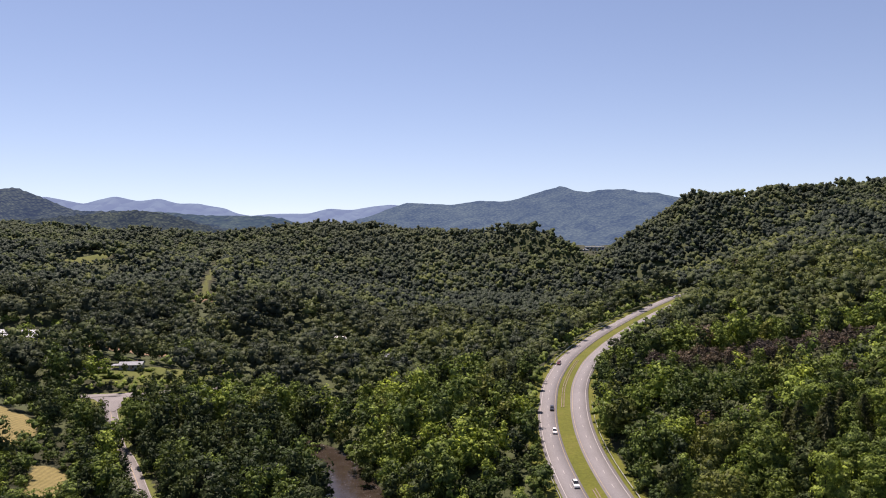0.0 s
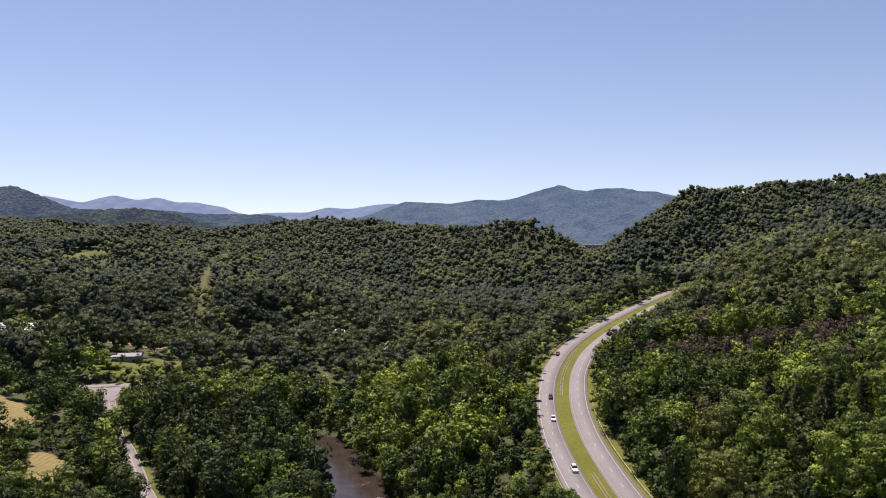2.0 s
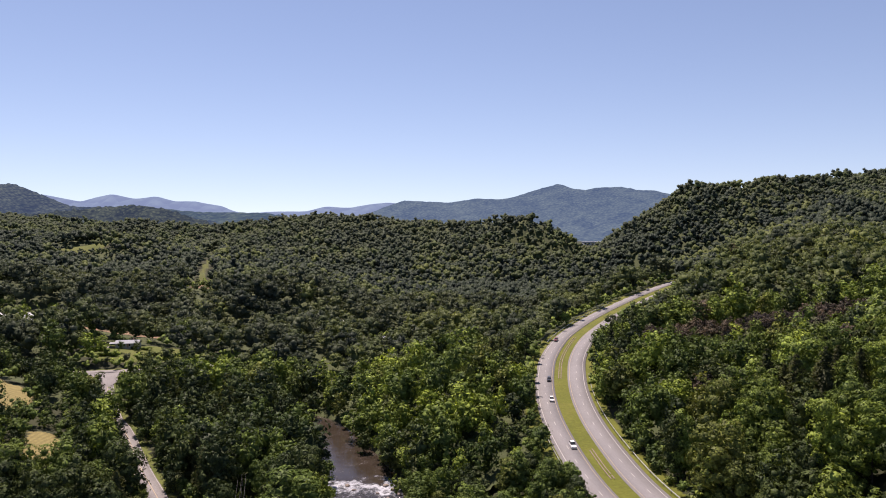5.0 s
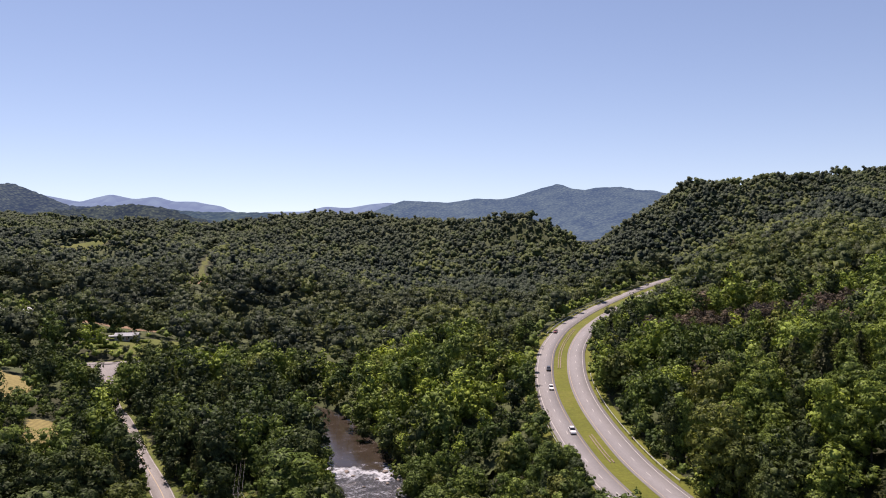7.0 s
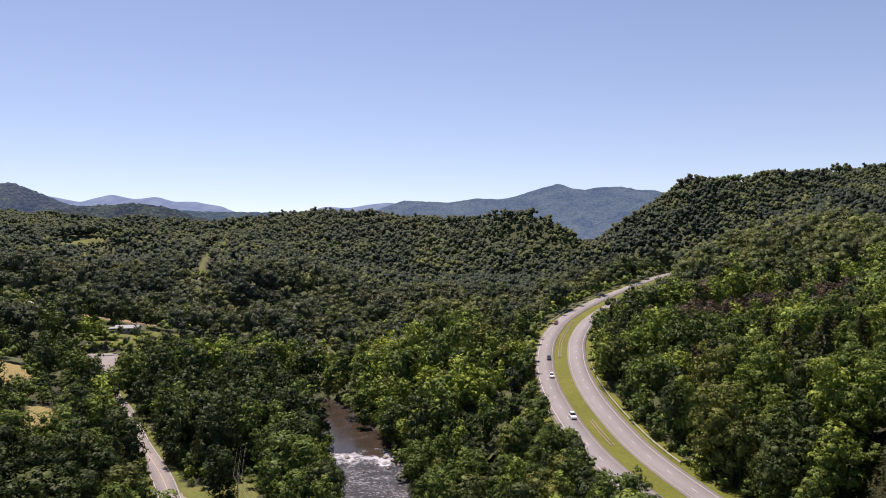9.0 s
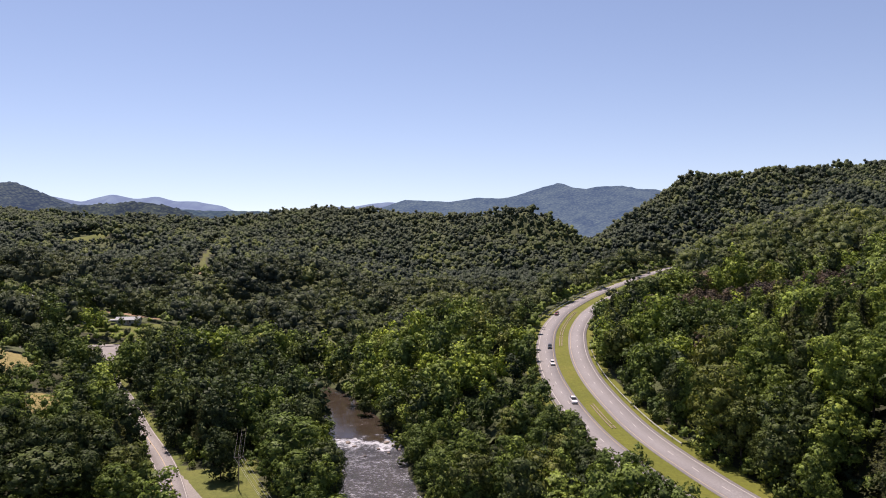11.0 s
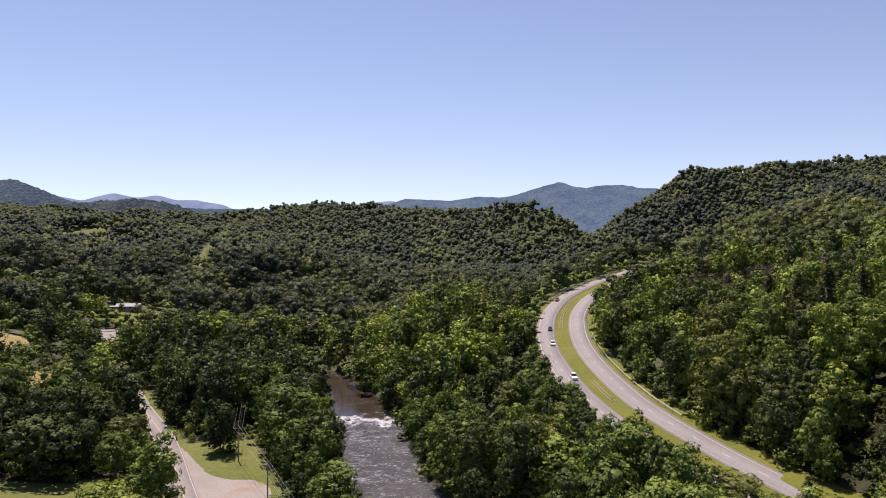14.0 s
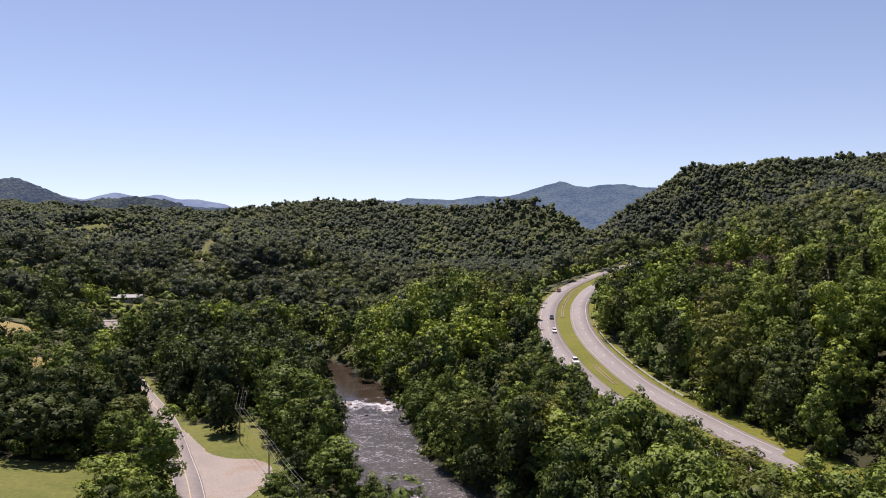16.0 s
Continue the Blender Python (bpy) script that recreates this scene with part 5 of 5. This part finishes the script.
def build_house(x, y, turn, size, wall, roof, label, high=3.0, pitch=1.6, porch=False, windows=4):
    """A low gabled house with eaves, windows, a door and a chimney."""
    w, d = size[0] / 2, size[1] / 2
    root = tagged(new("house"), label, "house")
    bm = bmesh.new()
    box(bm, (-w, -d, -1.2), (w, d, high))
    for s in (-1, 1):
        a, b, c = [bm.verts.new(p) for p in ((s * w, -d, high), (s * w, d, high), (s * w, 0, high + pitch))]
        bm.faces.new((a, b, c))
    body = part("wall", bm, wall, root)
    e = 0.5
    for s in (-1, 1):
        bm = bmesh.new()
        z0 = high - pitch * e / d
        top = [(-w - e, s * (d + e), z0 + 0.05), (w + e, s * (d + e), z0 + 0.05), (w + e, 0, high + pitch + 0.05), (-w - e, 0, high + pitch + 0.05)]
        up, down = [bm.verts.new(p) for p in top], [bm.verts.new((p[0], p[1], p[2] + 0.18)) for p in top]
        bm.faces.new(up), bm.faces.new(down[::-1])
        for i in range(4):
            bm.faces.new((up[i], up[(i + 1) % 4], down[(i + 1) % 4], down[i]))
        bmesh.ops.recalc_face_normals(bm, faces=bm.faces[:])
        part("roof", bm, roof, root)
    for k in range(windows):
        cx = -w + (k + 0.7) * (2 * w) / (windows + 0.4)
        bm = bmesh.new()
        box(bm, (cx - 0.55, -d - 0.05, 0.9), (cx + 0.55, -d + 0.05, 2.2))
        pane = part("window", bm, WINDOW, body, "dark window pane")
        bm = bmesh.new()
        for lo, hi in (((cx - 0.65, 0.8), (cx + 0.65, 0.9)), ((cx - 0.65, 2.2), (cx + 0.65, 2.3)), ((cx - 0.65, 0.9), (cx - 0.55, 2.2)), ((cx + 0.55, 0.9), (cx + 0.65, 2.2))):
            box(bm, (lo[0], -d - 0.08, lo[1]), (hi[0], -d + 0.04, hi[1]))
        part("window_frame", bm, ROOF_PALE, body, "white window frame")
    bm = bmesh.new()
    box(bm, (w * 0.1 - 0.5, -d - 0.06, 0.05), (w * 0.1 + 0.5, -d + 0.05, 2.1))
    part("door", bm, ROOF_BROWN, body, "brown front door")
    bm = bmesh.new()
    box(bm, (w * 0.4, 0.3, high), (w * 0.4 + 0.7, 1.0, high + pitch + 0.8), 0.02)
    part("chimney", bm, WALL_BRICK, root, "brick chimney")
    if porch:
        bm = bmesh.new()
        box(bm, (-w - 4.2, -d, 2.3), (-w + 0.1, d * 0.7, 2.48), 0.02)
        part("carport_roof", bm, roof, root)
        for px in (-w - 4.0,):
            for py in (-d + 0.2, d * 0.6):
                bm = bmesh.new()
                box(bm, (px - 0.07, py - 0.07, -1.0), (px + 0.07, py + 0.07, 2.3))
                part("post", bm, WALL_WHITE, root)
    root.matrix_basis = pose(x, y, land_at(x, y) + 0.3, 0, 0, turn)
    return root


def build_shed(x, y, turn, size, high, label):
    """A long low farm building: metal roof over a pale wall with a row of openings."""
    w, d = size[0] / 2, size[1] / 2
    root = tagged(new("long_shed"), label, "shed", "long farm sheds")
    bm = bmesh.new()
    box(bm, (-w, -d, -2), (w, d, high))
    wall = part("wall", bm, WALL_WHITE, root)
    for s in (-1, 1):
        bm = bmesh.new()
        p = [(-w - 0.4, s * (d + 0.6), high - 0.1), (w + 0.4, s * (d + 0.6), high - 0.1), (w + 0.4, 0, high + 1.5), (-w - 0.4, 0, high + 1.5)]
        a, b = [bm.verts.new(q) for q in p], [bm.verts.new((q[0], q[1], q[2] + 0.1)) for q in p]
        bm.faces.new(a), bm.faces.new(b[::-1])
        for i in range(4):
            bm.faces.new((a[i], a[(i + 1) % 4], b[(i + 1) % 4], b[i]))
        bmesh.ops.recalc_face_normals(bm, faces=bm.faces[:])
        part("roof", bm, ROOF_PALE, root)
    for k in range(9):
        cx = -w + (k + 0.5) * 2 * w / 9
        bm = bmesh.new()
        box(bm, (cx - 1.3, -d - 0.04, 0.6), (cx + 1.3, -d + 0.05, high - 0.7))
        part("opening", bm, WINDOW, wall, "dark opening")
    root.matrix_basis = pose(x, y, land_at(x, y) + 0.2, 0, 0, turn)


build_house(-181, 424, 8, (12.5, 6.5), WALL_GREY, ROOF_GREY, "low white house with a grey roof and a carport", high=2.5, pitch=1.3, porch=True)


def build_hedge(x, y, turn, size, kind, label):
    """A clipped or ragged hedge of leaf sprays."""
    rng = np.random.default_rng(int(abs(x * 7 + y)))
    v, t, q, vn = crown(rng, 1.0, 0.0, 1.6, 12, 900, 0.20, 5, 0.85)
    ob = thing_mesh("hedge", v * [size[0] / 2, size[1] / 2, size[2] / 1.5] - [0, 0, 0.15], LEAVES[kind], t, q, normals=vn)
    ob.matrix_basis = pose(x, y, land_at(x, y), 0, 0, turn)
    return tagged(ob, label, "hedge", "hedges of the yard")


for x, y, turn, size, kind in ((-194, 414, 4, (11, 3, 2.4), "dark"), (-176.5, 421, 0, (4, 3, 1.8), "dark"), (-171, 424, 10, (7, 3, 1.6), "mid"), (-163, 412, 0, (9, 4, 2.2), "dark"), (-158, 428, 0, (4, 3, 1.6), "dark"), (-151, 421, 0, (3, 3, 1.6), "olive"), (-184, 405, 0, (12, 4, 2.0), "mid"), (-147, 431, 20, (6, 3, 2), "mid")):
    build_hedge(x, y, turn, size, kind, "low ragged hedge on the lawn before the house")

bm = bmesh.new()
for a, b in zip(((-212, 418.5), (-203, 420.5), (-194, 420.5), (-186, 421.5)), ((-203, 420.5), (-194, 420.5), (-186, 421.5), (-178, 422))):
    bm.faces.new([bm.verts.new((p, q, land_at(p, q) + 0.1)) for p, q in ((a[0], a[1] - 1.6), (b[0], b[1] - 1.6), (b[0], b[1] + 1.6), (a[0], a[1] + 1.6))])
tagged(part("pavement", bm, GRAVEL, None, "pale gravel driveway before the house"), category="driveway", kind="structure")

build_shed(-306, 538, -2, (50, 9), 3.0, "long white farm shed with a pale metal roof")
build_shed(-300, 526, -2, (40, 8), 2.6, "long white farm shed below another, pale roof")
build_house(-41.5, 525, 12, (8, 4.5), WALL_GREY, ROOF_GREY, "small pale house with a grey roof among trees", windows=3)
build_house(-78, 552, -8, (10, 7), WALL_BRICK, ROOF_PALE, "small house with a pale roof among trees", windows=3)
build_house(-4, 642, 5, (11, 8), WALL_WHITE, ROOF_BROWN, "house with a reddish brown roof among trees", windows=3)
build_house(-206, 690, 20, (16, 10), WALL_BRICK, ROOF_GREY, "grey-roofed house on a wooded hillside", high=5.5, windows=4)
build_house(226, 651, -15, (8, 6), WALL_GREY, ROOF_GREY, "pale-roofed house on a wooded slope", high=2.6, windows=3)


def build_hall(x, y, size, high, label):
    """A flat-roofed hall of the far town, with a band of windows."""
    w, d = size[0] / 2, size[1] / 2
    root = tagged(new("hall"), label, "building", "buildings of the far town")
    bm = bmesh.new()
    box(bm, (-w, -d, -6), (w, d, high), 0.2)
    wall = part("wall", bm, WALL_WHITE, root)
    bm = bmesh.new()
    box(bm, (-w - 0.6, -d - 0.6, high + 0.004), (w + 0.6, d + 0.6, high + 0.8), 0.1)
    part("roof", bm, ROOF_PALE, root)
    for k in range(max(3, int(size[0] / 9))):
        cx = -w + (k + 0.5) * size[0] / max(3, int(size[0] / 9))
        bm = bmesh.new()
        box(bm, (cx - 2.6, -d - 0.1, high * 0.35), (cx + 2.6, -d + 0.2, high * 0.72))
        part("window", bm, WINDOW, wall, "dark window")
    root.matrix_basis = pose(x, y, land_at(x, y), 0, 0, 0)


build_hall(322, 1790, (50, 20), 6, "white flat-roofed hall in the far valley")
build_hall(372, 1830, (46, 20), 8, "long pale hall in the far valley")
build_hall(408, 1800, (24, 18), 6, "small pale building in the far valley")

# ---- rocks in the rapids ----


def build_rock(x, y, size, seed):
    rng = np.random.default_rng(seed)
    v, f = ICO[2]
    v = v * (1 + rng.uniform(-0.22, 0.2, (len(v), 1))) * [size, size * rng.uniform(0.6, 0.9), size * 0.5]
    ob = thing_mesh("rock", v, ROCK, tris=f, smooth=True)
    ob.matrix_basis = pose(x, y, 2.35, 0, 0, rng.uniform(0, 360))
    return tagged(ob, "wet brown boulder in the rapids", "rock", "rocks in the river")


for k, (x, y, size) in enumerate([(-15.5, 236, 1.3), (-13.8, 232, 1.0), (-18.5, 240, 1.1), (-20.5, 233, 0.7), (-28.5, 236, 0.9), (-24, 226, 0.6), (-13, 224, 0.8), (-31, 240, 1.2), (-17, 229, 0.6)]):
    build_rock(x, y, size, 300 + k)
